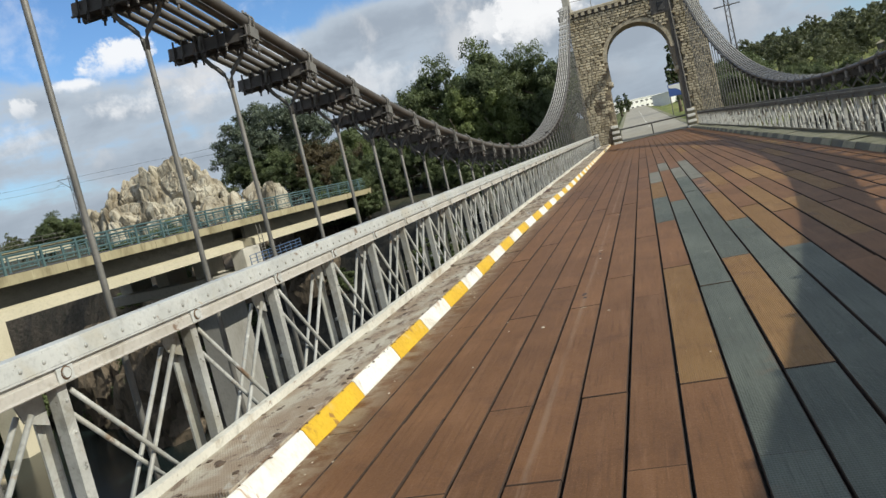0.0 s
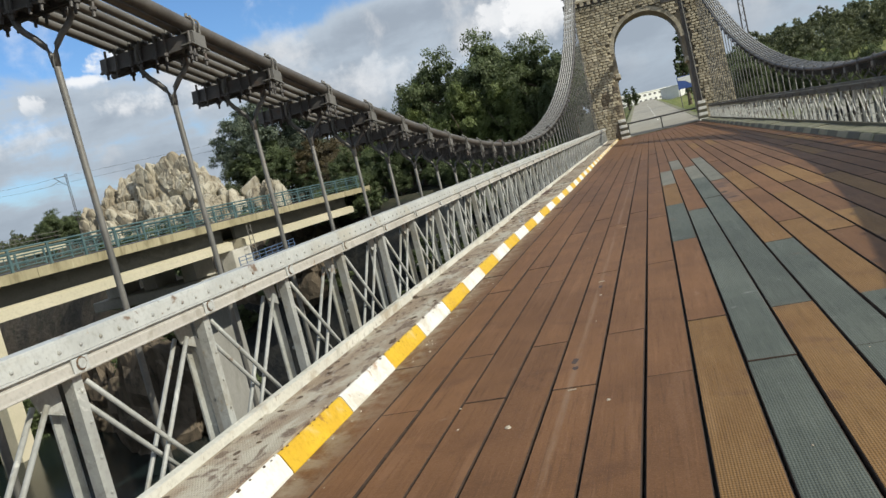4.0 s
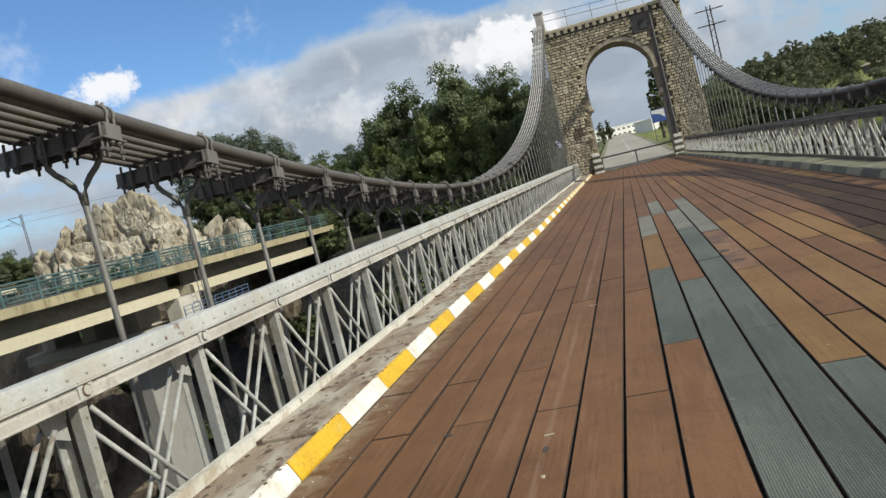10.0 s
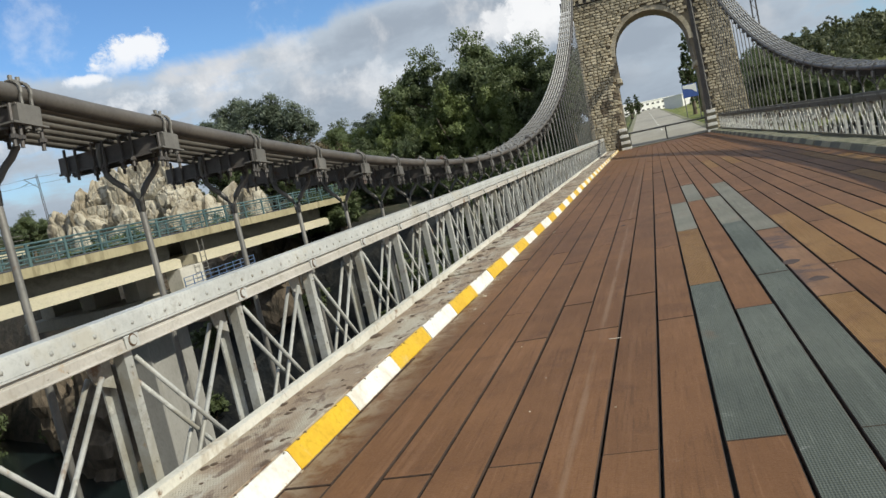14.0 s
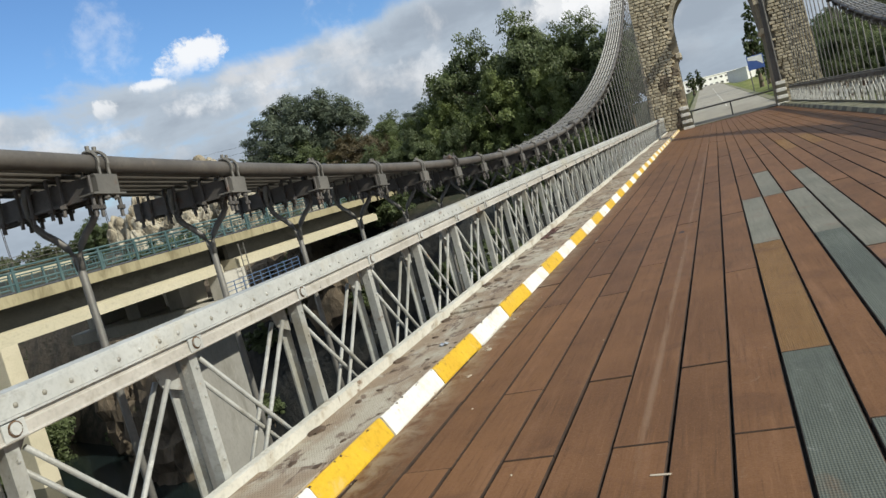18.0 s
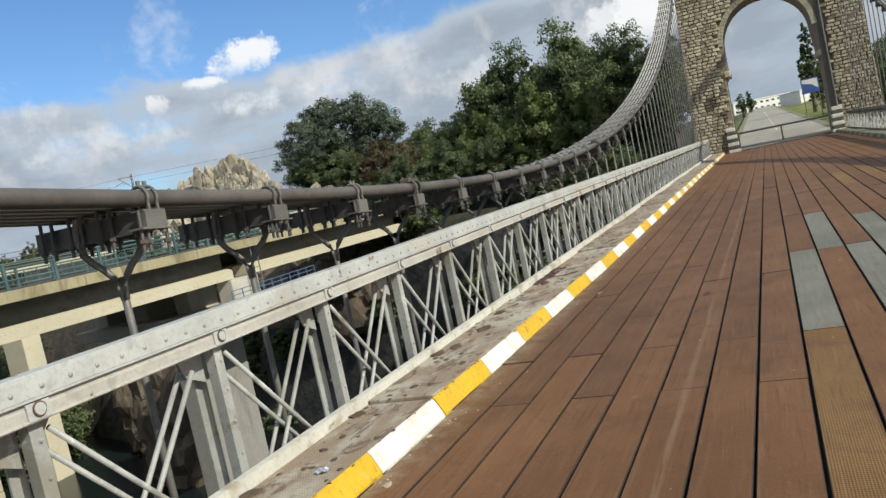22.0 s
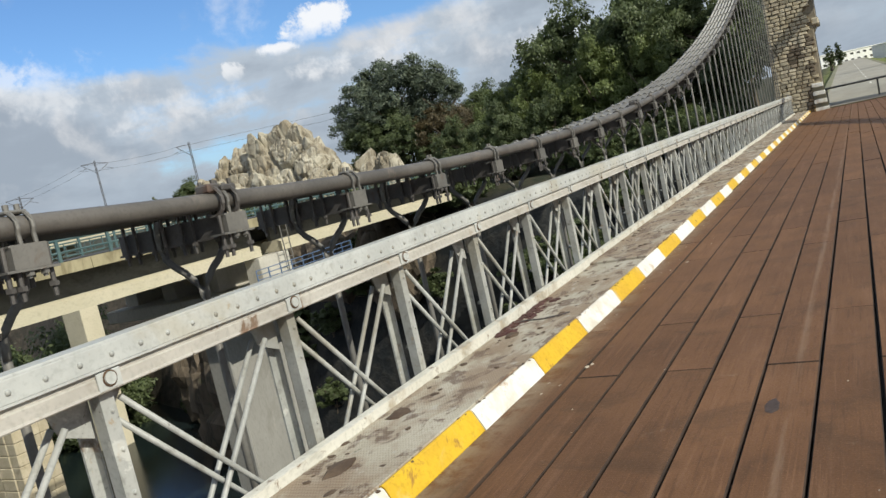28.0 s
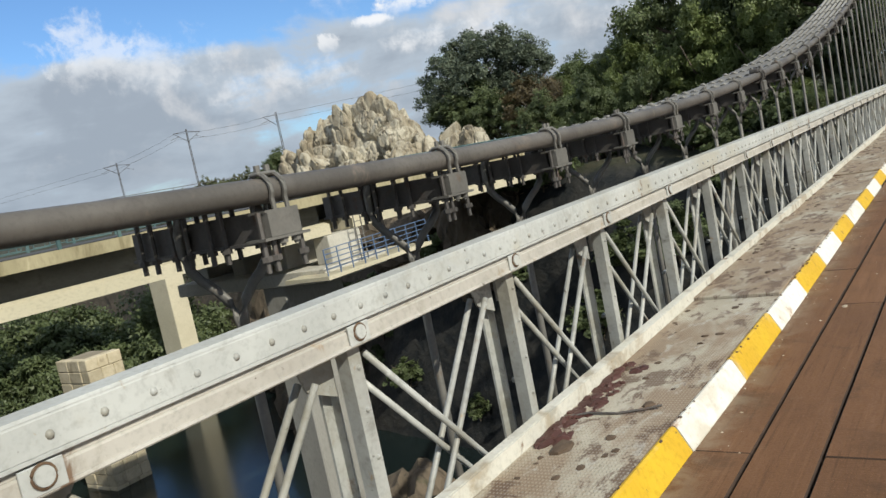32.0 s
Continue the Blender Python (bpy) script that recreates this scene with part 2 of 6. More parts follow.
def worn(name, c1, c2, rough=0.6, metal=0.0, grain=40.0, broad=1.2, stains=(), bump=0.25, bump_scale=60.0, stretched=(1, 1, 1), vary=0.0, bump_distance=0.004, vary_island=0.0):
    """A weathered surface: two colours at a broad and a fine scale, stains (colour, scale, low, high, amount), relief."""
    m, nodes, links, bsdf = material(name)
    where = nodes.new("ShaderNodeNewGeometry")
    pos = stretch(nodes, links, where.outputs["Position"], stretched)
    raw = where.outputs["Position"]
    broad_n = tex(nodes, links, pos, broad, 5.0)
    fine_n = tex(nodes, links, pos, grain, 4.0)
    colour = blend(nodes, links, ramp(nodes, links, broad_n, 0.35, 0.65), c1, c2)
    dark = tuple(0.62 * (a + b) / 2 for a, b in zip(c1, c2))
    colour = blend(nodes, links, times(nodes, links, ramp(nodes, links, fine_n, 0.45, 0.75), 0.45), colour, dark)
    for tint, scale, lo, hi, amount in stains:
        spots = ramp(nodes, links, tex(nodes, links, pos, scale, 8.0, 0.65, 0.4), lo, hi)
        colour = blend(nodes, links, times(nodes, links, spots, amount), colour, tint)
    for amount, source in ((vary, "object"), (vary_island, "island")):
        if amount:
            rnd = nodes.new("ShaderNodeObjectInfo").outputs["Random"] if source == "object" else where.outputs["Random Per Island"]
            hsv = nodes.new("ShaderNodeHueSaturation")
            v = nodes.new("ShaderNodeMapRange")
            v.inputs["To Min"].default_value, v.inputs["To Max"].default_value = 1 - amount, 1 + amount
            links.new(rnd, v.inputs["Value"])
            links.new(v.outputs["Result"], hsv.inputs["Value"])
            links.new(colour, hsv.inputs["Color"])
            colour = hsv.outputs["Color"]
    links.new(colour, bsdf.inputs["Base Color"])
    bsdf.inputs["Metallic"].default_value = metal
    r = nodes.new("ShaderNodeMapRange")
    r.inputs["To Min"].default_value, r.inputs["To Max"].default_value = max(rough - 0.15, 0.05), min(rough + 0.15, 1)
    links.new(fine_n, r.inputs["Value"])
    links.new(r.outputs["Result"], bsdf.inputs["Roughness"])
    if bump:
        b = nodes.new("ShaderNodeBump")
        b.inputs["Strength"].default_value, b.inputs["Distance"].default_value = bump, bump_distance
        links.new(tex(nodes, links, raw, bump_scale, 6.0), b.inputs["Height"])
        links.new(b.outputs[0], bsdf.inputs["Normal"])
    return m


def tread_plate(name, c1, c2, stains, vary, tread=0.05):
    """Painted deck panel with a raised tread pattern and lengthwise rubbing."""
    m, nodes, links, bsdf = material(name)
    where = nodes.new("ShaderNodeNewGeometry")
    raw = where.outputs["Position"]
    along = stretch(nodes, links, raw, (6.0, 0.35, 1.0))
    broad_n = tex(nodes, links, raw, 0.9, 5.0)
    streak = tex(nodes, links, along, 1.6, 6.0, 0.6)
    fine_n = tex(nodes, links, raw, 90.0, 4.0)
    colour = blend(nodes, links, ramp(nodes, links, broad_n, 0.35, 0.65), c1, c2)
    colour = blend(nodes, links, times(nodes, links, ramp(nodes, links, streak, 0.52, 0.70), 0.30), colour, tuple(min(1, 1.35 * v + 0.03) for v in c2))
    colour = blend(nodes, links, times(nodes, links, ramp(nodes, links, fine_n, 0.45, 0.8), 0.35), colour, tuple(0.6 * v for v in c1))
    grain = tex(nodes, links, stretch(nodes, links, raw, (30.0, 1.1, 1.0)), 1.5, 6.0, 0.65, 0.3)
    colour = blend(nodes, links, times(nodes, links, ramp(nodes, links, grain, 0.52, 0.68), 0.55), colour, tuple(0.62 * v for v in c1))
    colour = blend(nodes, links, times(nodes, links, ramp(nodes, links, grain, 0.44, 0.30), 0.45), colour, tuple(min(1, 1.3 * v + 0.012) for v in c2))
    for tint, scale, lo, hi, amount in stains:
        spots = ramp(nodes, links, tex(nodes, links, raw, scale, 8.0, 0.65, 0.5), lo, hi)
        colour = blend(nodes, links, times(nodes, links, spots, amount), colour, tint)
    rnd = nodes.new("ShaderNodeObjectInfo").outputs["Random"]
    hsv = nodes.new("ShaderNodeHueSaturation")
    v = nodes.new("ShaderNodeMapRange")
    v.inputs["To Min"].default_value, v.inputs["To Max"].default_value = 1 - vary, 1 + vary
    links.new(rnd, v.inputs["Value"])
    links.new(v.outputs["Result"], hsv.inputs["Value"])
    links.new(colour, hsv.inputs["Color"])
    # two crossed waves give the lozenges
    hgt = None
    for turn in ((70.0, 46.0, 0), (70.0, -46.0, 0)):
        w = nodes.new("ShaderNodeVectorMath")
        w.operation = "DOT_PRODUCT"
        links.new(raw, w.inputs[0])
        w.inputs[1].default_value = turn
        s = nodes.new("ShaderNodeMath")
        s.operation = "SINE"
        links.new(times(nodes, links, w.outputs["Value"], 3.6), s.inputs[0])
        hgt = s.outputs[0] if hgt is None else times(nodes, links, hgt, s.outputs[0])
    # dirt lies between the lozenges; dust lies along the kerb
    tinted_c = blend(nodes, links, times(nodes, links, ramp(nodes, links, hgt, 0.2, -0.6), tread), hsv.outputs["Color"], tuple(0.45 * v for v in c1))
    bsdf.inputs["Specular IOR Level"].default_value = 0.22
    grit = ramp(nodes, links, tex(nodes, links, raw, 160.0, 3.0, 0.7), 0.60, 0.72)
    tinted_c = blend(nodes, links, times(nodes, links, grit, 0.5), tinted_c, tuple(min(1, 1.9 * v + 0.03) for v in c2))
    across = nodes.new("ShaderNodeSeparateXYZ")
    links.new(raw, across.inputs[0])
    dusty = times(nodes, links, ramp(nodes, links, across.outputs["X"], 0.42, 0.05), ramp(nodes, links, tex(nodes, links, raw, 5.0, 7.0, 0.7, 0.4), 0.38, 0.60))
    tinted_c = blend(nodes, links, times(nodes, links, dusty, 0.9), tinted_c, (0.28, 0.225, 0.155))
    lane = nodes.new("ShaderNodeMath")
    lane.operation = "MULTIPLY_ADD"
    lane.inputs[1].default_value, lane.inputs[2].default_value = -0.012, -1.535
    links.new(across.outputs["Y"], lane.inputs[0])
    off = nodes.new("ShaderNodeMath")
    off.operation = "ADD"
    links.new(across.outputs["X"], off.inputs[0])
    links.new(lane.outputs[0], off.inputs[1])
    dist = nodes.new("ShaderNodeMath")
    dist.operation = "ABSOLUTE"
    links.new(off.outputs[0], dist.inputs[0])
    rubbed = times(nodes, links, ramp(nodes, links, dist.outputs[0], 0.030, 0.006), ramp(nodes, links, tex(nodes, links, along, 2.2, 6.0, 0.7), 0.36, 0.58))
    tinted_c = blend(nodes, links, times(nodes, links, rubbed, 0.42), tinted_c, (0.27, 0.185, 0.125))
    links.new(tinted_c, bsdf.inputs["Base Color"])
    r = nodes.new("ShaderNodeMapRange")
    r.inputs["To Min"].default_value, r.inputs["To Max"].default_value = 0.45, 0.80
    links.new(fine_n, r.inputs["Value"])
    links.new(r.outputs["Result"], bsdf.inputs["Roughness"])
    add = nodes.new("ShaderNodeMath")
    add.operation = "ADD"
    links.new(times(nodes, links, hgt, 1.8 * tread), add.inputs[0])
    links.new(tex(nodes, links, raw, 35.0, 6.0), add.inputs[1])
    b = nodes.new("ShaderNodeBump")
    b.inputs["Strength"].default_value, b.inputs["Distance"].default_value = 0.3 + tread, 0.004
    links.new(add.outputs[0], b.inputs["Height"])
    links.new(b.outputs[0], bsdf.inputs["Normal"])
    return m


def leaf_material(name, c1, c2):
    m, nodes, links, bsdf = material(name)
    where = nodes.new("ShaderNodeNewGeometry")
    patch = ramp(nodes, links, tex(nodes, links, where.outputs["Position"], 0.9, 3.0), 0.36, 0.64)
    colour = blend(nodes, links, patch, c1, c2)
    colour = blend(nodes, links, times(nodes, links, where.outputs["Random Per Island"], 0.35), colour, tuple(0.6 * v for v in c1))
    n = tex(nodes, links, where.outputs["Position"], 0.35, 3.0)
    colour = blend(nodes, links, times(nodes, links, ramp(nodes, links, n, 0.4, 0.65), 0.5), colour, tuple(1.3 * v for v in c2))
    links.new(colour, bsdf.inputs["Base Color"])
    bsdf.inputs["Roughness"].default_value = 0.55
    thin = nodes.new("ShaderNodeBsdfTranslucent")
    links.new(colour, thin.inputs["Color"])
    mixed = nodes.new("ShaderNodeMixShader")
    mixed.inputs[0].default_value = 0.36
    links.new(bsdf.outputs[0], mixed.inputs[1])
    links.new(thin.outputs[0], mixed.inputs[2])
    links.new(mixed.outputs[0], nodes["Material Output"].inputs["Surface"])
    return m


RUST = (0.15, 0.078, 0.036)
grey_paint = worn("grey_paint", (0.31, 0.315, 0.30), (0.43, 0.435, 0.415), 0.5, 0.0, 45, 2.0,
                  (((0.20, 0.20, 0.18), 9.0, 0.52, 0.68, 0.65), (RUST, 3.2, 0.60, 0.69, 0.9), ((0.33, 0.22, 0.10), 14.0, 0.62, 0.74, 0.8), ((0.62, 0.62, 0.58), 7.0, 0.60, 0.66, 0.6), ((0.09, 0.08, 0.065), 24.0, 0.64, 0.69, 0.85), ((0.24, 0.22, 0.17), 1.7, 0.48, 0.64, 0.7)), 0.25, 40)
grey_paint_shabby = worn("grey_paint_shabby", (0.20, 0.195, 0.165), (0.33, 0.325, 0.285), 0.65, 0.0, 45, 2.0,
                         (((0.13, 0.075, 0.04), 4.2, 0.54, 0.64, 0.9), ((0.06, 0.055, 0.045), 6.0, 0.50, 0.64, 0.7)), 0.3, 40)
dark_steel = worn("dark_steel", (0.070, 0.064, 0.060), (0.115, 0.105, 0.098), 0.55, 0.15, 60, 3.0,
                  (((0.12, 0.06, 0.035), 6.0, 0.56, 0.72, 0.7),), 0.3, 70)
cable_lit_far = worn("cable_lit_far", (0.13, 0.122, 0.110), (0.19, 0.18, 0.162), 0.5, 0.1, 50, 2.0,
                  (((0.10, 0.075, 0.055), 4.0, 0.57, 0.70, 0.6),), 0.25, 45)


def sunlit_towards_tower(m):
    """Sunlight painted on the ropes' steep upper length: their colour pales towards the tower."""
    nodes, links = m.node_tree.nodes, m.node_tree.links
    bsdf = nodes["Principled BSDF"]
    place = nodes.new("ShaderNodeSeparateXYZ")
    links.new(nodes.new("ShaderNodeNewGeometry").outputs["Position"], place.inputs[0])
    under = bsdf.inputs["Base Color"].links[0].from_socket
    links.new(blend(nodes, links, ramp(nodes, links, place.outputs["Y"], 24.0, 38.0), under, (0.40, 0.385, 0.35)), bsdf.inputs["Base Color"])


sunlit_towards_tower(cable_lit_far)
cable_steel = worn("cable_steel", (0.088, 0.080, 0.072), (0.135, 0.123, 0.110), 0.55, 0.1, 50, 2.0,
                   (((0.24, 0.19, 0.15), 5.0, 0.57, 0.70, 0.5), ((0.07, 0.06, 0.055), 3.0, 0.55, 0.7, 0.6)), 0.25, 45)
hanger_steel = worn("hanger_steel", (0.125, 0.12, 0.11), (0.185, 0.176, 0.16), 0.55, 0.1, 50, 3.0,
                    (((0.13, 0.075, 0.04), 7.0, 0.6, 0.72, 0.6),), 0.2, 60)
clip_steel = worn("clip_steel", (0.20, 0.195, 0.18), (0.30, 0.29, 0.265), 0.55, 0.1, 50, 3.0, (((0.12, 0.075, 0.045), 6.0, 0.58, 0.72, 0.6),), 0.2, 60)
rubber = worn("rubber_stain", (0.045, 0.030, 0.026), (0.075, 0.050, 0.042), 0.8, 0, 40, 6.0)
MUD = (0.075, 0.042, 0.028)
plank_brown = tread_plate("plank_brown", (0.140, 0.068, 0.030), (0.180, 0.089, 0.040),
                          (((0.086, 0.042, 0.022), 2.2, 0.52, 0.70, 0.5), ((0.26, 0.18, 0.125), 5.0, 0.64, 0.74, 0.5), (MUD, 9.0, 0.68, 0.74, 0.7)), 0.13)
plank_umber = tread_plate("plank_umber", (0.128, 0.063, 0.030), (0.168, 0.084, 0.040),
                          (((0.066, 0.038, 0.020), 2.2, 0.50, 0.68, 0.5), ((0.24, 0.18, 0.125), 5.0, 0.64, 0.74, 0.5), (MUD, 9.0, 0.68, 0.74, 0.7)), 0.12)
plank_orange = tread_plate("plank_orange", (0.195, 0.104, 0.038), (0.24, 0.138, 0.055),
                           (((0.13, 0.066, 0.038), 3.0, 0.52, 0.70, 0.6), (MUD, 8.0, 0.68, 0.74, 0.7)), 0.12, 0.32)
plank_grey = tread_plate("plank_grey", (0.085, 0.096, 0.082), (0.120, 0.133, 0.112),
                         (((0.30, 0.31, 0.29), 6.0, 0.62, 0.72, 0.5), ((0.19, 0.11, 0.065), 1.4, 0.60, 0.72, 0.5), (MUD, 8.0, 0.7, 0.76, 0.6)), 0.10, 0.32)
plank_pale = tread_plate("plank_pale", (0.145, 0.143, 0.115), (0.19, 0.183, 0.15),
                         (((0.17, 0.11, 0.08), 2.5, 0.56, 0.70, 0.5),), 0.08)
plank_rust = tread_plate("plank_rust", (0.17, 0.09, 0.05), (0.23, 0.13, 0.07), (((0.07, 0.05, 0.05), 2.4, 0.5, 0.62, 0.85),), 0.08)
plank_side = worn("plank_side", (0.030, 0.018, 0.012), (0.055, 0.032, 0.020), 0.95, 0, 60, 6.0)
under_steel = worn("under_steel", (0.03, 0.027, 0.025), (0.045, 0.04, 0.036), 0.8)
kerb_white = worn("kerb_white", (0.78, 0.77, 0.72), (0.70, 0.68, 0.62), 0.55, 0.0, 30, 3.0,
                  (((0.36, 0.20, 0.09), 5.0, 0.60, 0.68, 0.8), ((0.50, 0.44, 0.34), 3.0, 0.50, 0.66, 0.6), ((0.10, 0.07, 0.04), 16.0, 0.66, 0.71, 0.8)), 0.3, 50)
kerb_yellow = worn("kerb_yellow", (0.66, 0.42, 0.02), (0.60, 0.36, 0.018), 0.5, 0.0, 30, 3.0,
                   (((0.24, 0.11, 0.035), 5.0, 0.60, 0.68, 0.8), ((0.62, 0.48, 0.20), 4.0, 0.56, 0.68, 0.6), ((0.10, 0.07, 0.04), 16.0, 0.66, 0.71, 0.8)), 0.3, 50)
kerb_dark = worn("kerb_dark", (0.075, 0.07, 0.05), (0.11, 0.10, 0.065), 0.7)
# right-hand ledge and kerb: moss, and shadow mixed into the base colours
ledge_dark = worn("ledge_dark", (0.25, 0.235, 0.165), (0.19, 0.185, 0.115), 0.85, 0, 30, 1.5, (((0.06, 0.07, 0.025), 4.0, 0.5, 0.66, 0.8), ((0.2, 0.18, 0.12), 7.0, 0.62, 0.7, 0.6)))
kerb_mossy_shaded = worn("kerb_mossy_shaded", (0.25, 0.23, 0.155), (0.20, 0.185, 0.12), 0.7, 0, 30, 2.0, (((0.10, 0.11, 0.05), 4.0, 0.52, 0.68, 0.7),))
ledge_plate = worn("ledge_plate", (0.47, 0.43, 0.35), (0.39, 0.35, 0.275), 0.85, 0.0, 35, 1.6,
                   (((0.24, 0.165, 0.105), 1.4, 0.38, 0.56, 0.85), ((0.11, 0.064, 0.042), 5.0, 0.52, 0.60, 0.85), ((0.46, 0.44, 0.39), 6.0, 0.58, 0.66, 0.6), ((0.085, 0.09, 0.04), 11.0, 0.64, 0.72, 0.7)), 0.6, 70, (1.7, 0.85, 1))
def chequer(m, pitch):
    """Raised lozenges of a tread plate, pale where rubbed."""
    nodes, links = m.node_tree.nodes, m.node_tree.links
    bsdf = nodes["Principled BSDF"]
    where = nodes.new("ShaderNodeNewGeometry").outputs["Position"]
    hgt = None
    for turn in ((1.0, 0.6, 0), (1.0, -0.6, 0)):
        w = nodes.new("ShaderNodeVectorMath")
        w.operation = "DOT_PRODUCT"
        links.new(where, w.inputs[0])
        w.inputs[1].default_value = turn
        s = nodes.new("ShaderNodeMath")
        s.operation = "SINE"
        links.new(times(nodes, links, w.outputs["Value"], 2 * math.pi / pitch), s.inputs[0])
        hgt = s.outputs[0] if hgt is None else times(nodes, links, hgt, s.outputs[0])
    raised = ramp(nodes, links, hgt, 0.15, 0.6)
    under = bsdf.inputs["Base Color"].links[0].from_socket
    links.new(blend(nodes, links, times(nodes, links, raised, 0.35), under, (0.46, 0.43, 0.37)), bsdf.inputs["Base Color"])
    b = nodes.new("ShaderNodeBump")
    b.inputs["Strength"].default_value, b.inputs["Distance"].default_value = 0.8, 0.004
    links.new(raised, b.inputs["Height"])
    links.new(bsdf.inputs["Normal"].links[0].from_socket, b.inputs["Normal"])
    links.new(b.outputs[0], bsdf.inputs["Normal"])


chequer(ledge_plate, 0.034)
foot_paint = worn("foot_paint", (0.58, 0.56, 0.49), (0.66, 0.64, 0.57), 0.6, 0.0, 40, 2.0,
                  (((0.33, 0.26, 0.17), 3.0, 0.52, 0.66, 0.7), ((0.17, 0.10, 0.055), 9.0, 0.60, 0.68, 0.9), ((0.30, 0.29, 0.25), 6.0, 0.55, 0.68, 0.5)), 0.4, 40)
mud = worn("mud", (0.070, 0.045, 0.030), (0.11, 0.075, 0.05), 0.95, 0, 30, 4.0, (), 0.6, 60)
spilt = worn("spilt_paint", (0.055, 0.020, 0.016), (0.085, 0.032, 0.024), 0.6, 0, 30, 4.0, (), 0.5, 40)
chip_pale = worn("chip_pale", (0.38, 0.31, 0.23), (0.50, 0.44, 0.35), 0.9, 0, 20, 4.0)
concrete = worn("concrete", (0.46, 0.44, 0.39), (0.54, 0.515, 0.455), 0.85, 0, 12, 0.35,
                (((0.30, 0.28, 0.23), 0.8, 0.52, 0.70, 0.5), ((0.22, 0.20, 0.15), 2.6, 0.6, 0.75, 0.5)), 0.3, 14, (1, 1, 0.5), bump_distance=0.02)
concrete_pier = worn("concrete_pier", (0.27, 0.262, 0.24), (0.33, 0.32, 0.295), 0.88, 0, 12, 0.4, (((0.17, 0.162, 0.14), 0.8, 0.52, 0.70, 0.6), ((0.40, 0.38, 0.33), 1.6, 0.60, 0.72, 0.4)), 0.3, 14, (1, 1, 0.4), bump_distance=0.02)
# girder webs: stained concrete, darkened to stand for the shade under the slab
concrete_shaded = worn("concrete_shaded", (0.10, 0.098, 0.088), (0.15, 0.145, 0.128), 0.9, 0, 12, 0.5, (((0.06, 0.058, 0.05), 1.0, 0.5, 0.68, 0.7),), 0.3, 14, (1, 0.5, 1), bump_distance=0.02)
concrete_cream = worn("concrete_cream", (0.53, 0.485, 0.355), (0.60, 0.545, 0.41), 0.85, 0, 12, 0.35,
                      (((0.42, 0.37, 0.25), 0.9, 0.54, 0.72, 0.5),), 0.2, 14, (1, 0.6, 1), bump_distance=0.02)
concrete_edge = worn("concrete_edge", (0.32, 0.28, 0.17), (0.40, 0.35, 0.22), 0.88, 0, 10, 0.5,
                     (((0.17, 0.14, 0.075), 0.9, 0.50, 0.66, 0.8), ((0.52, 0.46, 0.31), 2.2, 0.6, 0.7, 0.5)), 0.3, 12, (1, 1, 0.35), bump_distance=0.02)
teal_paint = worn("teal_paint", (0.055, 0.105, 0.110), (0.090, 0.150, 0.152), 0.5, 0.0, 20, 1.0, (((0.20, 0.26, 0.26), 2.0, 0.58, 0.72, 0.6),))
blue_paint = worn("blue_paint", (0.07, 0.12, 0.22), (0.11, 0.17, 0.28), 0.5)
asphalt = worn("asphalt", (0.29, 0.27, 0.225), (0.35, 0.325, 0.27), 0.9, 0, 25, 0.4, (((0.11, 0.105, 0.095), 0.7, 0.56, 0.75, 0.5),), 0.3, 30, (1, 0.3, 1))
asphalt_dark = worn("asphalt_dark", (0.05, 0.05, 0.052), (0.07, 0.07, 0.07), 0.9)
stone = worn("tower_stone", (0.45, 0.385, 0.265), (0.55, 0.48, 0.35), 0.9, 0, 14, 0.9,
             (((0.20, 0.155, 0.105), 0.8, 0.54, 0.70, 0.6), ((0.55, 0.48, 0.36), 2.2, 0.6, 0.72, 0.5)), 0.6, 9, vary=0.17, bump_distance=0.03, vary_island=0.17)
stone_dark = worn("tower_stone_stained", (0.15, 0.12, 0.085), (0.24, 0.195, 0.14), 0.9, 0, 14, 0.9, (((0.40, 0.33, 0.23), 2.5, 0.52, 0.66, 0.7),), 0.6, 9, vary=0.2, bump_distance=0.03)
stone_pale = worn("tower_trim_stone", (0.43, 0.375, 0.275), (0.50, 0.44, 0.33), 0.9, 0, 14, 0.9,
                  (((0.22, 0.19, 0.14), 1.0, 0.54, 0.70, 0.6),), 0.5, 9, bump_distance=0.02, vary=0.12)
mortar = worn("mortar", (0.24, 0.205, 0.145), (0.30, 0.255, 0.19), 0.95, 0, 10, 0.8)
render_grey = worn("dark_render", (0.12, 0.11, 0.10), (0.17, 0.155, 0.14), 0.9, 0, 8, 0.6, (((0.30, 0.28, 0.25), 1.2, 0.58, 0.7, 0.6),))
white_wall = worn("white_wall", (0.74, 0.74, 0.72), (0.80, 0.80, 0.78), 0.8, 0, 3, 0.2)
verge_dirt = worn("verge_dirt", (0.22, 0.20, 0.14), (0.16, 0.17, 0.08), 0.95, 0, 8, 0.6)
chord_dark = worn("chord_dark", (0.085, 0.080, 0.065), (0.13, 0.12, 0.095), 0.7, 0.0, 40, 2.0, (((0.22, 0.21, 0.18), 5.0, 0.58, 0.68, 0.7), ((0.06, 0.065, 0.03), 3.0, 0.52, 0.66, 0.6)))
shabby_pale = worn("shabby_pale", (0.60, 0.59, 0.54), (0.70, 0.69, 0.63), 0.65, 0.0, 45, 2.0,
                   (((0.13, 0.075, 0.04), 4.2, 0.55, 0.63, 0.95), ((0.06, 0.055, 0.045), 6.0, 0.53, 0.64, 0.8)), 0.3, 40)

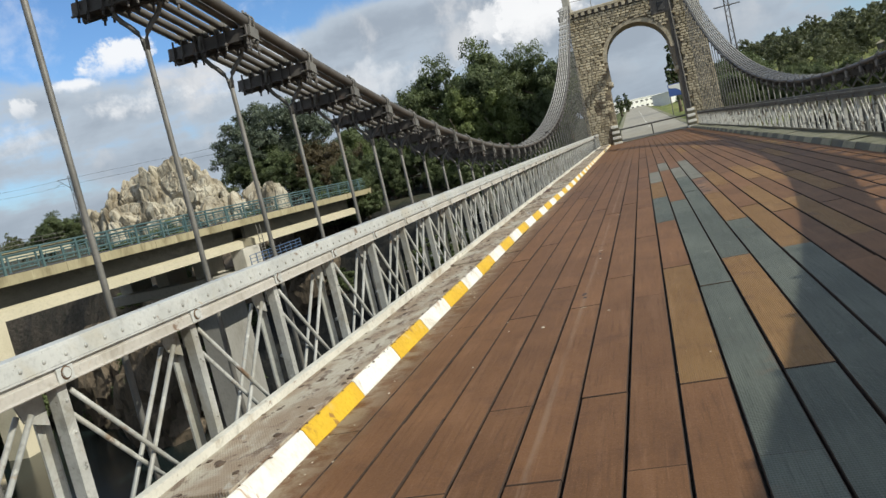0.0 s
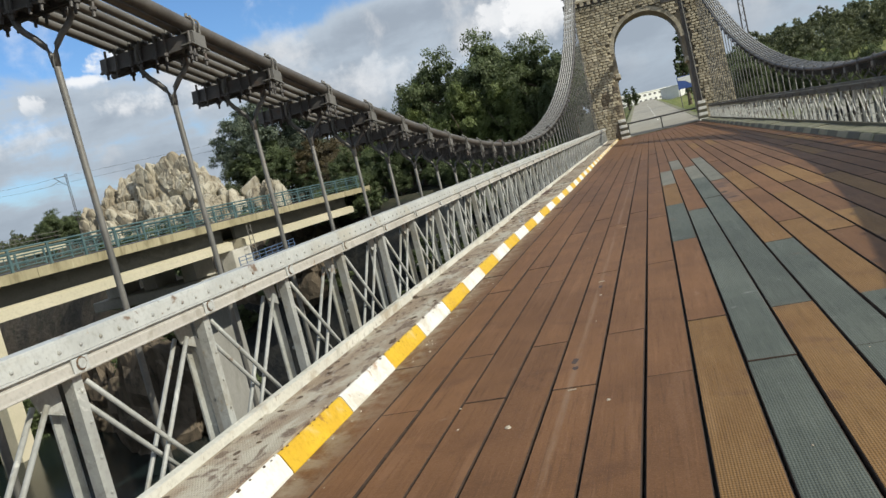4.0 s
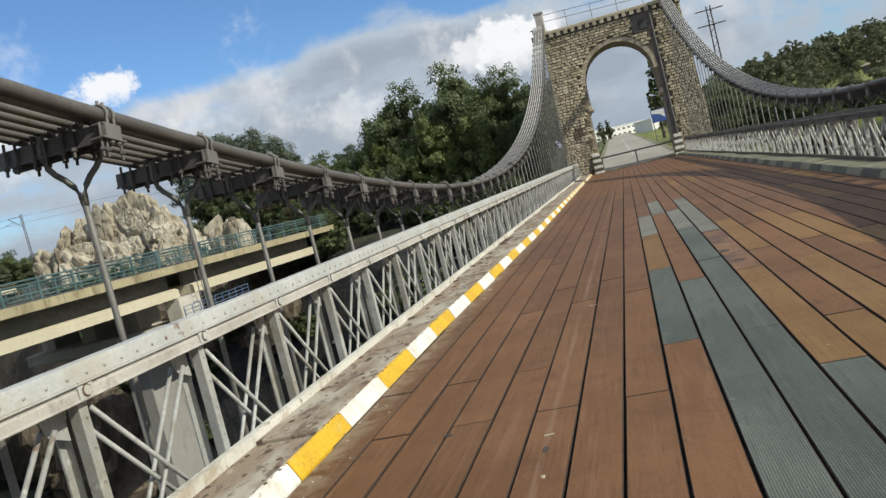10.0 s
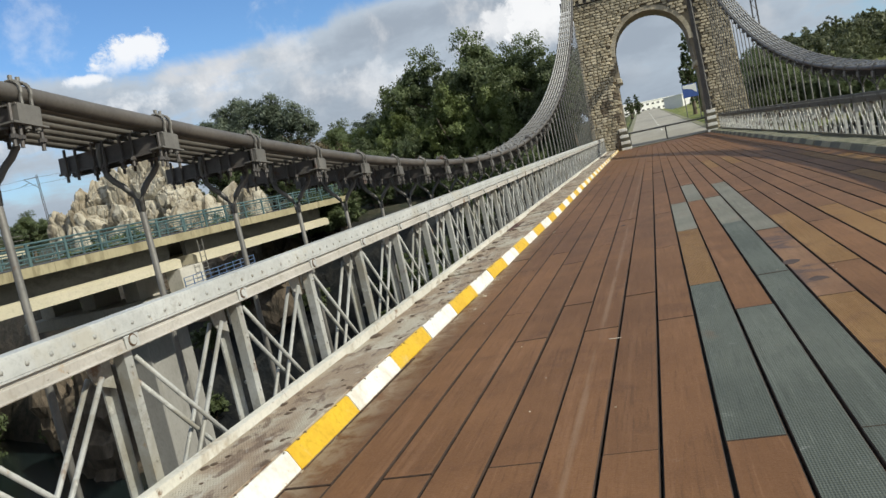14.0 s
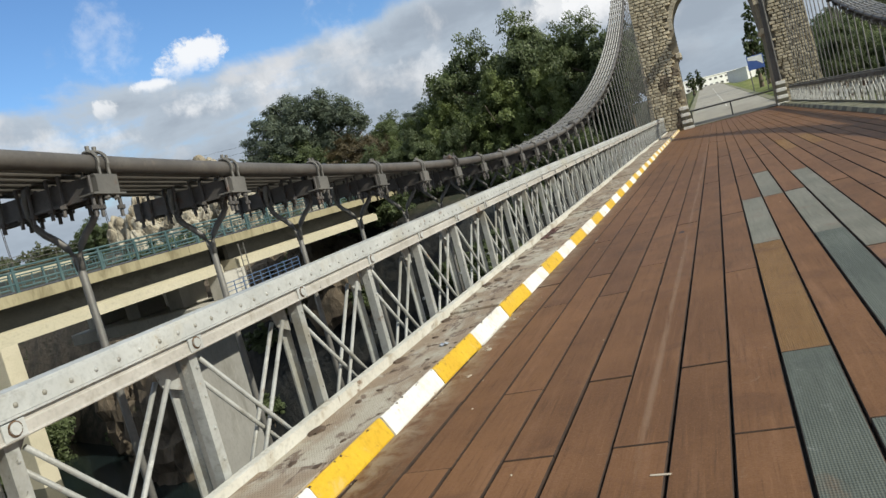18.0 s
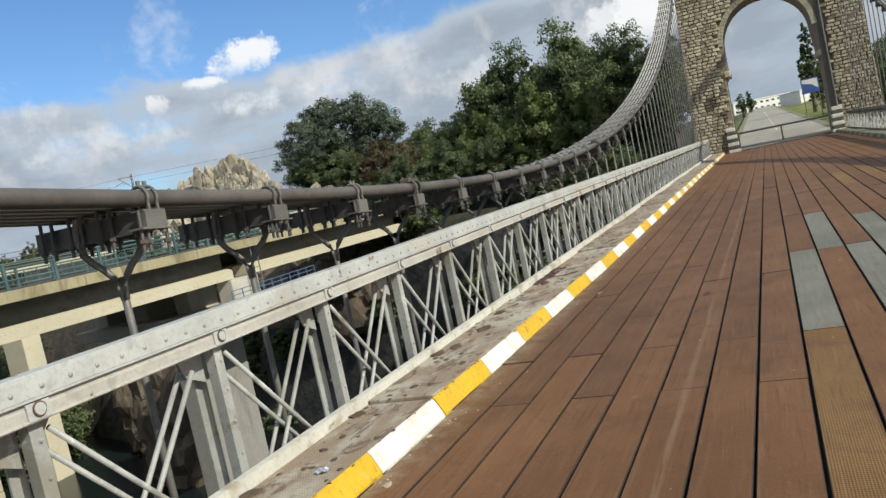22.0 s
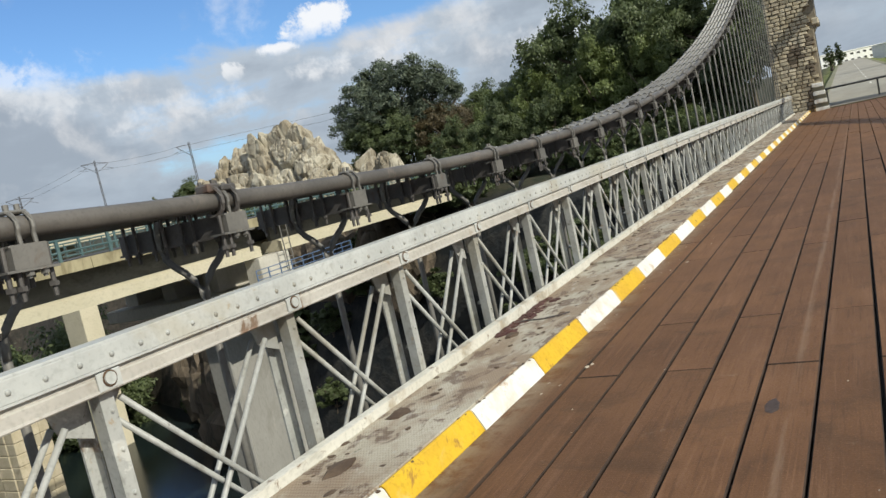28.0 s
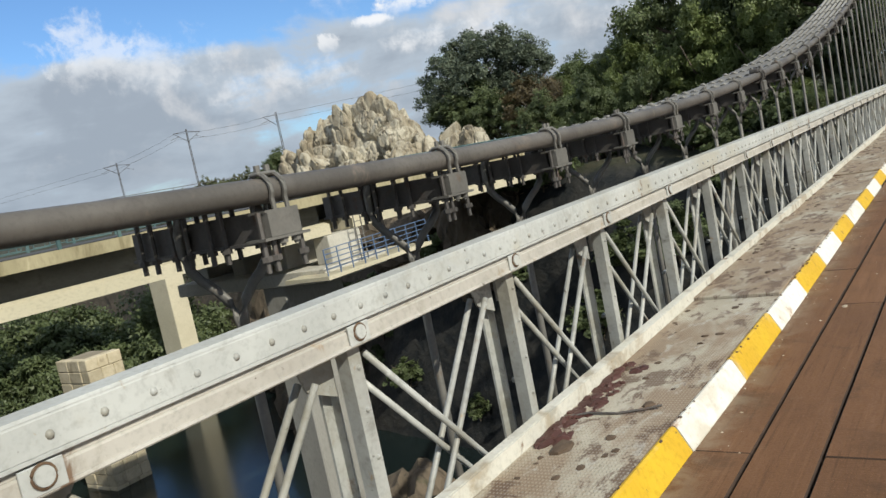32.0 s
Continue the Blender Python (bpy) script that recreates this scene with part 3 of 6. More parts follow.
chord_pale = worn("chord_pale", (0.43, 0.44, 0.425), (0.53, 0.54, 0.52), 0.5, 0.0, 45, 2.0,
                  (((0.30, 0.29, 0.26), 9.0, 0.56, 0.70, 0.55), ((0.40, 0.36, 0.27), 1.1, 0.50, 0.64, 0.5), (RUST, 3.0, 0.635, 0.68, 0.85), ((0.09, 0.075, 0.055), 20.0, 0.665, 0.70, 0.85), ((0.34, 0.24, 0.12), 13.0, 0.64, 0.74, 0.7)), 0.25, 40)
chord_warm = worn("chord_warm", (0.41, 0.385, 0.345), (0.50, 0.475, 0.43), 0.6, 0.0, 45, 2.0,
                  (((0.28, 0.25, 0.20), 6.0, 0.52, 0.68, 0.6), (RUST, 2.6, 0.63, 0.68, 0.85), ((0.09, 0.075, 0.055), 18.0, 0.655, 0.70, 0.85), ((0.34, 0.23, 0.12), 9.0, 0.62, 0.74, 0.7)), 0.3, 40)
rim_rust = worn("rim_rust", (0.10, 0.060, 0.035), (0.16, 0.10, 0.06), 0.85, 0, 60, 9.0)

# ---- lines of the place ----
WIDTH = 6.15            # roadway between the kerbs
PANEL = 1.155           # truss panels and hangers
PIN0 = 7.30
TOWER_Y = 54.6
BACK_TOWER_Y = -24.6


def camber(y):
    return 0.00124 * y - 0.0000227 * y * y


def cable_z(y, side=0):
    # towards the near tower the left band is steeper, the right one slacker
    sag = 0.0061 if y > 15.0 else (0.0045 if side else 0.00645)
    return 1.47 + sag * (y - 15.0) ** 2


def kerb_shift(y):
    """The left kerb bends in over the roadway along the middle of the span."""
    return min(max(0.016 * (y - 6.5), 0.0), 0.14)


def panel_y(i):
    return PIN0 + PANEL * i


WATER = -17.6


# ---- ground: a gorge under the bridges, banks at both ends ----
def smooth(a, b, v):
    t = min(max((v - a) / (b - a), 0.0), 1.0)
    return t * t * (3 - 2 * t)


def far_bank(x):
    e = 54.5 - 1.2 * math.sin(x * 0.11)
    if x < -16:
        e += 0.37 * (-16 - x) if x > -120 else 38.5
    if x > 8:
        e += 0.05 * (x - 8)
    return e


def ground_z(x, y):
    far_edge = far_bank(x)
    near_edge = -26.0 + 3.0 * math.sin(x * 0.05 + 1)
    floor_z = -24.0
    up_far = smooth(far_edge - 11, far_edge, y)
    up_near = smooth(near_edge + 16, near_edge, y)
    z = floor_z + (0.0 - floor_z - 0.6) * max(up_far, up_near)
    # wooded shelf on the near side of the stream
    z += 7.0 * smooth(22, 2, y) * smooth(-70, -20, x) * (1 - max(up_far, up_near))
    if y > far_edge:
        z += 0.0258 * (min(y, 262) - far_edge)
    if x > 9 and y > far_edge - 8:
        z += 1.5 * smooth(9, 40, x) * smooth(far_edge - 8, far_edge + 60, y)
        z += 5.5 * smooth(120, 250, y) * smooth(12, 60, x)
    if x < -12 and y > far_edge:
        z += 1.0 * smooth(0, 30, y - far_edge)
    if not (-1 < x < 9):
        z += 0.9 * noise.fractal(Vector((x * 0.09, y * 0.09, 0.3)), 1.0, 2.0, 5)
        steep = max(up_far * (1 - up_far), up_near * (1 - up_near)) * 4
        z += steep * 2.2 * noise.ridged_multi_fractal(Vector((x * 0.13, y * 0.13, 2.0)), 0.9, 2.1, 5, 1.0, 2.0) - steep * 2.0
    if 0 < x < 7.5 and y > 53:
        z = min(z, road_z(y) - 0.06)
    return z


def road_z(y):
    return camber(54.6) + 0.05 + 0.0262 * max(0.0, y - 57.0)


def ground_material():
    m, nodes, links, bsdf = material("bank_ground")
    where = nodes.new("ShaderNodeNewGeometry")
    pos = where.outputs["Position"]
    sepn = nodes.new("ShaderNodeSeparateXYZ")
    links.new(where.outputs["Normal"], sepn.inputs[0])
    rockc = blend(nodes, links, ramp(nodes, links, tex(nodes, links, pos, 0.6, 8.0), 0.4, 0.6), (0.055, 0.045, 0.033), (0.095, 0.075, 0.055))
    rockc = blend(nodes, links, ramp(nodes, links, tex(nodes, links, pos, 2.5, 8.0), 0.5, 0.7), rockc, (0.030, 0.034, 0.020))
    # rock right of x = -44 fades to a dark cool colour: painted tree shade
    shaded_rock = blend(nodes, links, ramp(nodes, links, tex(nodes, links, pos, 0.8, 9.0, 0.65), 0.42, 0.6), (0.011, 0.014, 0.016), (0.034, 0.033, 0.030))
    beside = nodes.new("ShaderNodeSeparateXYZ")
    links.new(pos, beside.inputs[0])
    rockc = blend(nodes, links, ramp(nodes, links, beside.outputs["X"], -44.0, -34.0), rockc, shaded_rock)
    grass = blend(nodes, links, ramp(nodes, links, tex(nodes, links, pos, 0.25, 6.0), 0.4, 0.62), (0.105, 0.135, 0.026), (0.20, 0.205, 0.055))
    grass = blend(nodes, links, times(nodes, links, ramp(nodes, links, tex(nodes, links, pos, 3.0, 6.0), 0.5, 0.7), 0.6), grass, (0.05, 0.07, 0.02))
    flat = ramp(nodes, links, sepn.outputs["Z"], 0.72, 0.9)
    # scrub and stones on the gorge floor, shade mixed in; grass only on the banks
    place = nodes.new("ShaderNodeSeparateXYZ")
    links.new(pos, place.inputs[0])
    shaded_scrub = blend(nodes, links, ramp(nodes, links, tex(nodes, links, pos, 1.1, 8.0), 0.42, 0.6), (0.022, 0.030, 0.012), (0.045, 0.042, 0.026))
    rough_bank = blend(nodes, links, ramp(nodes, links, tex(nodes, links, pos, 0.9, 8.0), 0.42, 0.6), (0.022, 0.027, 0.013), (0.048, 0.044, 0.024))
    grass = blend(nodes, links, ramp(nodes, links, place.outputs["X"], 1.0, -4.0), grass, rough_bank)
    grass = blend(nodes, links, ramp(nodes, links, place.outputs["Z"], -7.0, -3.0), shaded_scrub, grass)
    links.new(blend(nodes, links, flat, rockc, grass), bsdf.inputs["Base Color"])
    bsdf.inputs["Roughness"].default_value = 0.95
    b = nodes.new("ShaderNodeBump")
    b.inputs["Strength"].default_value, b.inputs["Distance"].default_value = 0.7, 0.25
    links.new(tex(nodes, links, pos, 1.6, 9.0), b.inputs["Height"])
    links.new(b.outputs[0], bsdf.inputs["Normal"])
    return m


def grid_mesh(name, xs, ys, height, mat):
    verts = [(x, y, height(x, y)) for y in ys for x in xs]
    n = len(xs)
    faces = [(j * n + i, j * n + i + 1, (j + 1) * n + i + 1, (j + 1) * n + i) for j in range(len(ys) - 1) for i in range(n - 1)]
    me = bpy.data.meshes.new(name)
    me.from_pydata(verts, [], faces)
    me.shade_smooth()
    me.materials.append(mat)
    return me


def spread(near0, near1, step, far0, far1):
    """Even steps in the middle, growing ones out to the ends."""
    mid = list(np.arange(near0, near1 + 1e-6, step))
    out, s, v = [], step, near1
    while v < far1:
        s *= 1.25
        v += s
        out.append(v)
    back_side, s, v = [], step, near0
    while v > far0:
        s *= 1.25
        v -= s
        back_side.append(v)
    return back_side[::-1] + mid + out


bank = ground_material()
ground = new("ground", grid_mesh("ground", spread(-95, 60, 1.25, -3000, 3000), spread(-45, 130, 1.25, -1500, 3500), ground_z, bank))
tagged(ground, "rocky gorge banks with rough grass on top", "ground", kind="structure")


def water_material():
    m, nodes, links, bsdf = material("river_water")
    where = nodes.new("ShaderNodeNewGeometry")
    bsdf.inputs["Base Color"].default_value = (0.010, 0.016, 0.016, 1)
    bsdf.inputs["Roughness"].default_value = 0.18
    bsdf.inputs["IOR"].default_value = 1.33
    b = nodes.new("ShaderNodeBump")
    b.inputs["Strength"].default_value, b.inputs["Distance"].default_value = 0.25, 0.05
    links.new(tex(nodes, links, where.outputs["Position"], 1.2, 5.0), b.inputs["Height"])
    links.new(b.outputs[0], bsdf.inputs["Normal"])
    return m


bm = bmesh.new()
bmesh.ops.create_grid(bm, x_segments=8, y_segments=8, size=1, matrix=Matrix.Translation((0, 20, WATER)) @ Matrix.Diagonal((900, 70, 1, 1)))
river = new("water", mesh_of("water", bm, water_material()))
tagged(river, "dark river water deep in the gorge", "water", kind="structure")

# ---- roadway of the suspension bridge ----
deck = thing("deck", "bridge roadway of brown painted tread panels with grey patches", "deck", kind="structure")
stations = [(y, 0, camber(y)) for y in np.arange(BACK_TOWER_Y, TOWER_Y + 0.1, 1.5)]
bm = bmesh.new()
sweep(bm, [(-0.55, -0.42), (-0.55, -0.10), (-0.02, -0.10), (-0.02, -0.062), (WIDTH + 0.02, -0.062), (WIDTH + 0.02, -0.10), (WIDTH + 0.55, -0.10), (WIDTH + 0.55, -0.42)], stations)
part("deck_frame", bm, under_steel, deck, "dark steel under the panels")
for s, x0 in (("", -0.62), ("", WIDTH + 0.44)):
    bm = bmesh.new()
    sweep(bm, [(x0, -0.75), (x0, -0.42), (x0 + 0.18, -0.42), (x0 + 0.18, -0.75)], stations)
    part("edge_girder", bm, grey_paint_shabby, deck)
for k in range(-8, 25):
    bm = bmesh.new()
    y = panel_y(2 * k)
    box(bm, -0.6, WIDTH + 0.6, y - 0.06, y + 0.06, camber(y) - 0.75, camber(y) - 0.42)
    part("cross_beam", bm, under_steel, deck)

# ---- kerbs and the plated ledges behind them ----
def kerb(side, stripes_a, stripes_b, name, label, stretch_y, lengths, phase, ledge_mat):
    """side 0: low x, 1: high x. A sloping painted kerb in short blocks, and the ledge beside it."""
    def xx(u):
        return u if side == 0 else WIDTH - u
    def bend(y):
        return kerb_shift(y) if side == 0 else 0.0
    owner = thing(name, label, "kerb", kind="structure")
    y0, y1 = stretch_y
    meshes = {}
    edges = []
    y = y0 + phase
    while y < y1:
        length = lengths(y)
        edges.append((y, length))
        y += length
    for i, (y, length) in enumerate(edges):
        mat = stripes_a if i % 2 == 0 else stripes_b
        if (i % 2, length) not in meshes:
            bm = bmesh.new()
            g = 0.004
            outline = [(0.070, -0.05), (0.066, 0.006), (0.010, 0.112), (-0.004, 0.120), (-0.016, 0.117), (-0.016, -0.05)]
            prism(bm, [(xx(u), w) for u, w in outline], "y", g, length - g)
            meshes[i % 2, length] = mesh_of("kerb_block", bm, mat)
        ob = part("kerb_block", meshes[i % 2, length], mat, owner, at=pose(bend(y) + random.uniform(-0.004, 0.004), y, camber(y + length / 2) + random.uniform(-0.003, 0.003), 0, 0, random.uniform(-0.25, 0.25) - math.degrees(math.atan2(bend(y + length) - bend(y), length))))
    y, n = 9.73 - 8 * 3.42, 1
    while y < y1:
        bm = bmesh.new()
        step = 3.42
        box(bm, min(xx(-0.018), xx(-0.47)), max(xx(-0.018), xx(-0.47)), 0.006, step - 0.010, 0.06, 0.108, 0.004)
        for v in bm.verts:
            if side == 0 and v.co.x > -0.1:
                v.co.x += kerb_shift(y + v.co.y)
        part("ledge_panel", mesh_of("ledge_panel", bm, ledge_mat), ledge_mat, owner, at=pose(0, y, camber(y) + (0.02 if n % 2 else 0.0), math.degrees(math.atan2(camber(y + step) - camber(y), step)), 0, 0))
        y += step
        n += 1
    return owner


kerb(0, kerb_white, kerb_yellow, "kerb_left", "yellow and white striped kerb with a dirty plated ledge", (5.114 - 24 * 0.914, TOWER_Y - 0.6), lambda y: 0.914, 0.0, ledge_plate)
kerb(1, kerb_mossy_shaded, kerb_dark, "kerb_right", "faded striped kerb with mossy ledge, shade mixed into their colours", (-6.0, TOWER_Y - 0.6), lambda y: 0.93, 0.1, ledge_dark)


# ---- stiffening trusses that serve as railings ----
def railing(side, first, last, paint, chord_paint, name, label):
    """Truss of posts and crossed double rods under a riveted top chord."""
    def xx(u):
        return u if side == 0 else WIDTH - u
    sg = 1 if side == 0 else -1
    owner = thing(name, label, "railing", kind="structure")
    # shared pieces, in the panel's own frame: pin at y = 0
    bm = bmesh.new()
    box(bm, -0.012, 0.0, -0.032, 0.034, -0.35, 0.890)
    box(bm, -0.062, -0.012, -0.032, -0.023, -0.35, 0.890)
    for z in (0.10, 0.28, 0.46, 0.64, 0.80):
        for dy in (0.010,):
            bmesh.ops.create_uvsphere(bm, u_segments=6, v_segments=4, radius=0.011, matrix=Matrix.Translation((0.001, dy, z)))
    post_m = mesh_of("post", bm, paint)
    bm = bmesh.new()
    box(bm, -0.172, -0.160, -0.028, 0.026, -0.35, 0.885)
    box(bm, -0.160, -0.125, 0.017, 0.026, -0.35, 0.885)
    rear_m = mesh_of("rear_post", bm, paint)
    bm = bmesh.new()
    tube(bm, [(-0.11, 0.035, 0.0), (-0.11, 0.085, 0.0)], 0.013, 6)
    tie_m = mesh_of("tie_bolt", bm, paint)
    bm = bmesh.new()
    tube(bm, [(0, 0.075, 0.835), (0, PANEL - 0.02, -0.30)], 0.0138, 8)
    down_m = mesh_of("diagonal_rod", bm, paint, True)
    bm = bmesh.new()
    tube(bm, [(0, PANEL - 0.17, 0.80), (0, 0.03, -0.32)], 0.0138, 8)
    up_m = mesh_of("diagonal_rod", bm, paint, True)
    bm = bmesh.new()
    prism(bm, [(0.02, 0.875), (0.17, 0.875), (0.06, 0.74), (0.02, 0.74)], "x", -0.110, -0.102)
    gus_m = mesh_of("gusset", bm, paint)
    bm = bmesh.new()
    prism(bm, [(-0.02, 0.875), (-0.20, 0.875), (-0.16, 0.76), (-0.02, 0.70)], "x", -0.110, -0.102)
    gus2_m = mesh_of("gusset", bm, paint)
    flip = Matrix.Diagonal((sg, 1, 1, 1))
    for i in range(first, last + 1):
        y = panel_y(i)
        z = camber(y)
        base = Matrix.Translation((xx(-0.545), y, z)) @ flip
        post = part("post", post_m, paint, owner, at=base)
        part("rear_post", rear_m, paint, owner, at=base @ pose(0, -0.02, 0))
        part("tie_bolt", tie_m, paint, post, at=pose(0, 0, 0.33))
        part("tie_bolt", tie_m, paint, post, at=pose(0, 0, 0.80))
        part("gusset", gus_m, paint, owner, at=base)
        part("gusset", gus2_m, paint, owner, at=base)
        if i < last:
            for m, offs in ((down_m, ((-0.02, 0.0, 0.0), (-0.09, 0.0, -0.085))), (up_m, ((-0.045, 0.0, 0.0), (-0.13, 0.0, 0.0)))):
                for dx, dy, dz in offs:
                    part("diagonal_rod", m, paint, owner, at=base @ pose(dx, dy, dz))
    ya, yb = panel_y(first) - 0.3, panel_y(last) + 0.4
    st = [(y, 0, camber(y)) for y in np.arange(ya, yb, PANEL)]

    def along(outline, nm, lab=""):
        bm = bmesh.new()
        sweep(bm, [(xx(u), w) for u, w in outline], st)
        return part(nm, bm, (foot_paint if side == 0 else kerb_dark) if "foot" in nm else paint if "bottom" in nm else chord_warm if side == 0 and nm in ("chord_web", "lower_band", "lower_flange") else chord_paint, owner, lab)
    # top chord: cap, riveted side plate, recessed web, projecting lower flange
    along([(-0.520, 0.982), (-0.500, 0.982), (-0.5045, 1.060), (-0.507, 1.067), (-0.520, 1.067)], "riveted_plate")
    along([(-0.505, 1.0675), (-0.508, 1.077), (-0.600, 1.079), (-0.600, 1.0675)], "top_plate")
    along([(-0.498, 0.970), (-0.498, 0.979), (-0.506, 0.982), (-0.557, 0.982), (-0.557, 0.970)], "plate_lip")
    along([(-0.555, 0.899), (-0.518, 0.899), (-0.518, 0.969), (-0.555, 0.969)], "chord_web", "warm pale web under the riveted plate")
    along([(-0.5175, 0.899), (-0.504, 0.899), (-0.505, 0.942), (-0.510, 0.949), (-0.5175, 0.949)], "lower_band")
    along([(-0.500, 0.885), (-0.496, 0.890), (-0.499, 0.899), (-0.690, 0.899), (-0.690, 0.885)], "lower_flange")
    along([(-0.600, 0.899), (-0.590, 0.899), (-0.590, 1.066), (-0.600, 1.066)], "rear_plate")
    # kicker plate at the foot, standing a little above the ledge
    along([(-0.478, 0.00), (-0.468, 0.00), (-0.468, 0.180), (-0.478, 0.180)], "foot_plate")
    along([(-0.478, 0.172), (-0.478, 0.182), (-0.53, 0.182), (-0.53, 0.172)], "foot_flange")
    along([(-0.70, -0.38), (-0.48, -0.38), (-0.48, -0.36), (-0.70, -0.36)], "bottom_chord")
    # rivets and pins
    bm = bmesh.new()
    y = ya + 0.05
    while y < yb - 0.6:
        bmesh.ops.create_uvsphere(bm, u_segments=7, v_segments=4, radius=0.0135, matrix=Matrix.Translation((xx(-0.5055), y, camber(y) + 1.018)))
        y += 0.1444
    riv = part("rivet_row", bm, paint, owner, smooth=True)
    riv["kind"] = "stuff"
    bm = bmesh.new()
    box(bm, -0.008, 0.0, -0.055, 0.055, -0.042, 0.030, 0.002)
    plate_m = mesh_of("pin_plate", bm, chord_paint)
    bm = bmesh.new()
    bmesh.ops.create_cone(bm, cap_ends=True, segments=16, radius1=0.027, radius2=0.025, depth=0.012, matrix=Matrix.Translation((0.004, 0, 0)) @ Matrix.Rotation(math.pi / 2, 4, "Y"))
    pin_m = mesh_of("pin", bm, chord_paint)
    bm = bmesh.new()
    tube(bm, [(0.003, 0.0295 * math.cos(a), 0.0295 * math.sin(a)) for a in np.linspace(0, 2 * math.pi, 17)], 0.0042, 5, False)
    rim_m = mesh_of("pin_rim", bm, rim_rust)
    for i in range(first, last + 1):
        y = panel_y(i)
        seat = part("pin_plate", plate_m, chord_paint, owner, at=Matrix.Translation((xx(-0.494), y, camber(y) + 0.934)) @ flip)
        part("pin", pin_m, chord_paint, seat)
        part("pin_rim", rim_m, rim_rust, seat, "rusty ring round the pin")
    return owner


railing(0, -16, 40, grey_paint, chord_pale, "railing_left", "grey painted riveted truss railing with rust streaks")
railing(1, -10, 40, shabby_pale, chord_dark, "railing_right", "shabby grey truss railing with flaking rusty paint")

# ---- main cables: flat bands of seven ropes each side ----
ROPES = 7
BAND = 0.65


def rope_x(side, k):
    u = -0.775 - BAND * k / (ROPES - 1)
    return u if side == 0 else WIDTH - u


for side in (0, 1):
    for k in range(ROPES):
        r = 0.048 if k == 0 else 0.032
        bm = bmesh.new()
        pts = [(rope_x(side, k), y, cable_z(y, side)) for y in np.arange(BACK_TOWER_Y, TOWER_Y + 0.3, 1.0)]
        tube(bm, pts, r, 12 if k == 0 else 8)
        ob = new("suspension_cable", mesh_of("suspension_cable", bm, cable_steel if k == 0 else cable_lit_far, True))
        tagged(ob, "thick weathered wrapped steel main cable" if k == 0 else "weathered steel main cable in a flat band", "cable", "main cables")


# ---- hangers: clamp beam across the band, wishbone fork and rod ----
def hanger_parts():
    made = {}
    bm = bmesh.new()
    # two plates on edge under the ropes, tied by spacers
    for y0 in (-0.058, 0.046):
        box(bm, -0.76, 0.0, y0, y0 + 0.012, -0.178, -0.068)
    for k in range(6):
        x0 = -0.74 + 0.118 * k
        box(bm, x0, x0 + 0.05, -0.046, 0.046, -0.16, -0.085)
    box(bm, -0.76, 0.0, -0.075, -0.058, -0.186, -0.174)
    box(bm, -0.76, 0.0, 0.058, 0.075, -0.186, -0.174)
    made["beam"] = mesh_of("beam", bm, dark_steel)
    bm = bmesh.new()
    # end bracket: back plate, two stiffeners, top and bottom flanges
    box(bm, 0.022, 0.032, -0.070, 0.070, -0.165, -0.072)
    for y0 in (-0.076, 0.066):
        box(bm, 0.032, 0.068, y0, y0 + 0.009, -0.165, -0.078)
    box(bm, 0.068, 0.076, -0.076, 0.075, -0.165, -0.078)
    prism(bm, [(-0.112, -0.176), (0.112, -0.176), (0.112, -0.166), (-0.112, -0.166)], "x", -0.02, 0.080)
    box(bm, -0.020, 0.070, -0.080, 0.080, -0.078, -0.069)
    made["bracket"] = mesh_of("bracket", bm, hanger_steel)
    bm = bmesh.new()
    for dy in (-0.02, 0.045):
        ring = [(0.062 * math.cos(a), dy, 0.062 * math.sin(a)) for a in np.linspace(-0.5, math.pi + 0.5, 12)]
        tube(bm, [(0.056, dy + 0.012, -0.205)] + ring + [(-0.056, dy - 0.012, -0.20)], 0.0095, 6)
        bmesh.ops.create_cone(bm, cap_ends=True, segments=6, radius1=0.018, radius2=0.018, depth=0.018, matrix=Matrix.Translation((0.056, dy + 0.012, -0.186)))
    box(bm, -0.026, 0.026, -0.034, 0.060, 0.054, 0.070, 0.006)
    for dy in (-0.012, 0.036):
        tube(bm, [(0.0, dy, 0.066), (0.0, dy, 0.094)], 0.012, 6)
    made["collar"] = mesh_of("collar", bm, hanger_steel)
    bm = bmesh.new()
    tube(bm, [(0, 0, -0.055), (0, 0, -0.272)], 0.0105, 6)
    bmesh.ops.create_cone(bm, cap_ends=True, segments=6, radius1=0.021, radius2=0.021, depth=0.020, matrix=Matrix.Translation((0, 0, -0.222)))
    made["bolt"] = mesh_of("bolt", bm, dark_steel)
    bm = bmesh.new()
    # saddle clip over one rope, with the two nuts that hold it
    ring = [(0.041 * math.cos(a), 0.0, 0.041 * math.sin(a)) for a in np.linspace(-0.4, math.pi + 0.4, 8)]
    for dy in (-0.022, 0.022):
        tube(bm, [(p[0], dy, p[2]) for p in ring], 0.011, 5)
    box(bm, -0.018, 0.018, -0.034, 0.034, 0.036, 0.054, 0.004)
    made["clip"] = mesh_of("clip", bm, clip_steel)
    bm = bmesh.new()
    # one arm of the wishbone: hooks over the beam, bows in to the rod
    tube(bm, [(0.135, 0.075, -0.03), (0.148, 0.084, -0.10), (0.148, 0.084, -0.18), (0.138, 0.078, -0.24), (0.110, 0.058, -0.29), (0.070, 0.034, -0.335), (0.034, 0.014, -0.39), (0.012, 0.003, -0.45), (0.006, 0.0, -0.52)], 0.0200, 8)
    made["arm"] = mesh_of("fork_arm", bm, hanger_steel, True)
    bm = bmesh.new()
    tube(bm, [(0, 0, 0), (0, 0, -1)], 0.0215, 8)
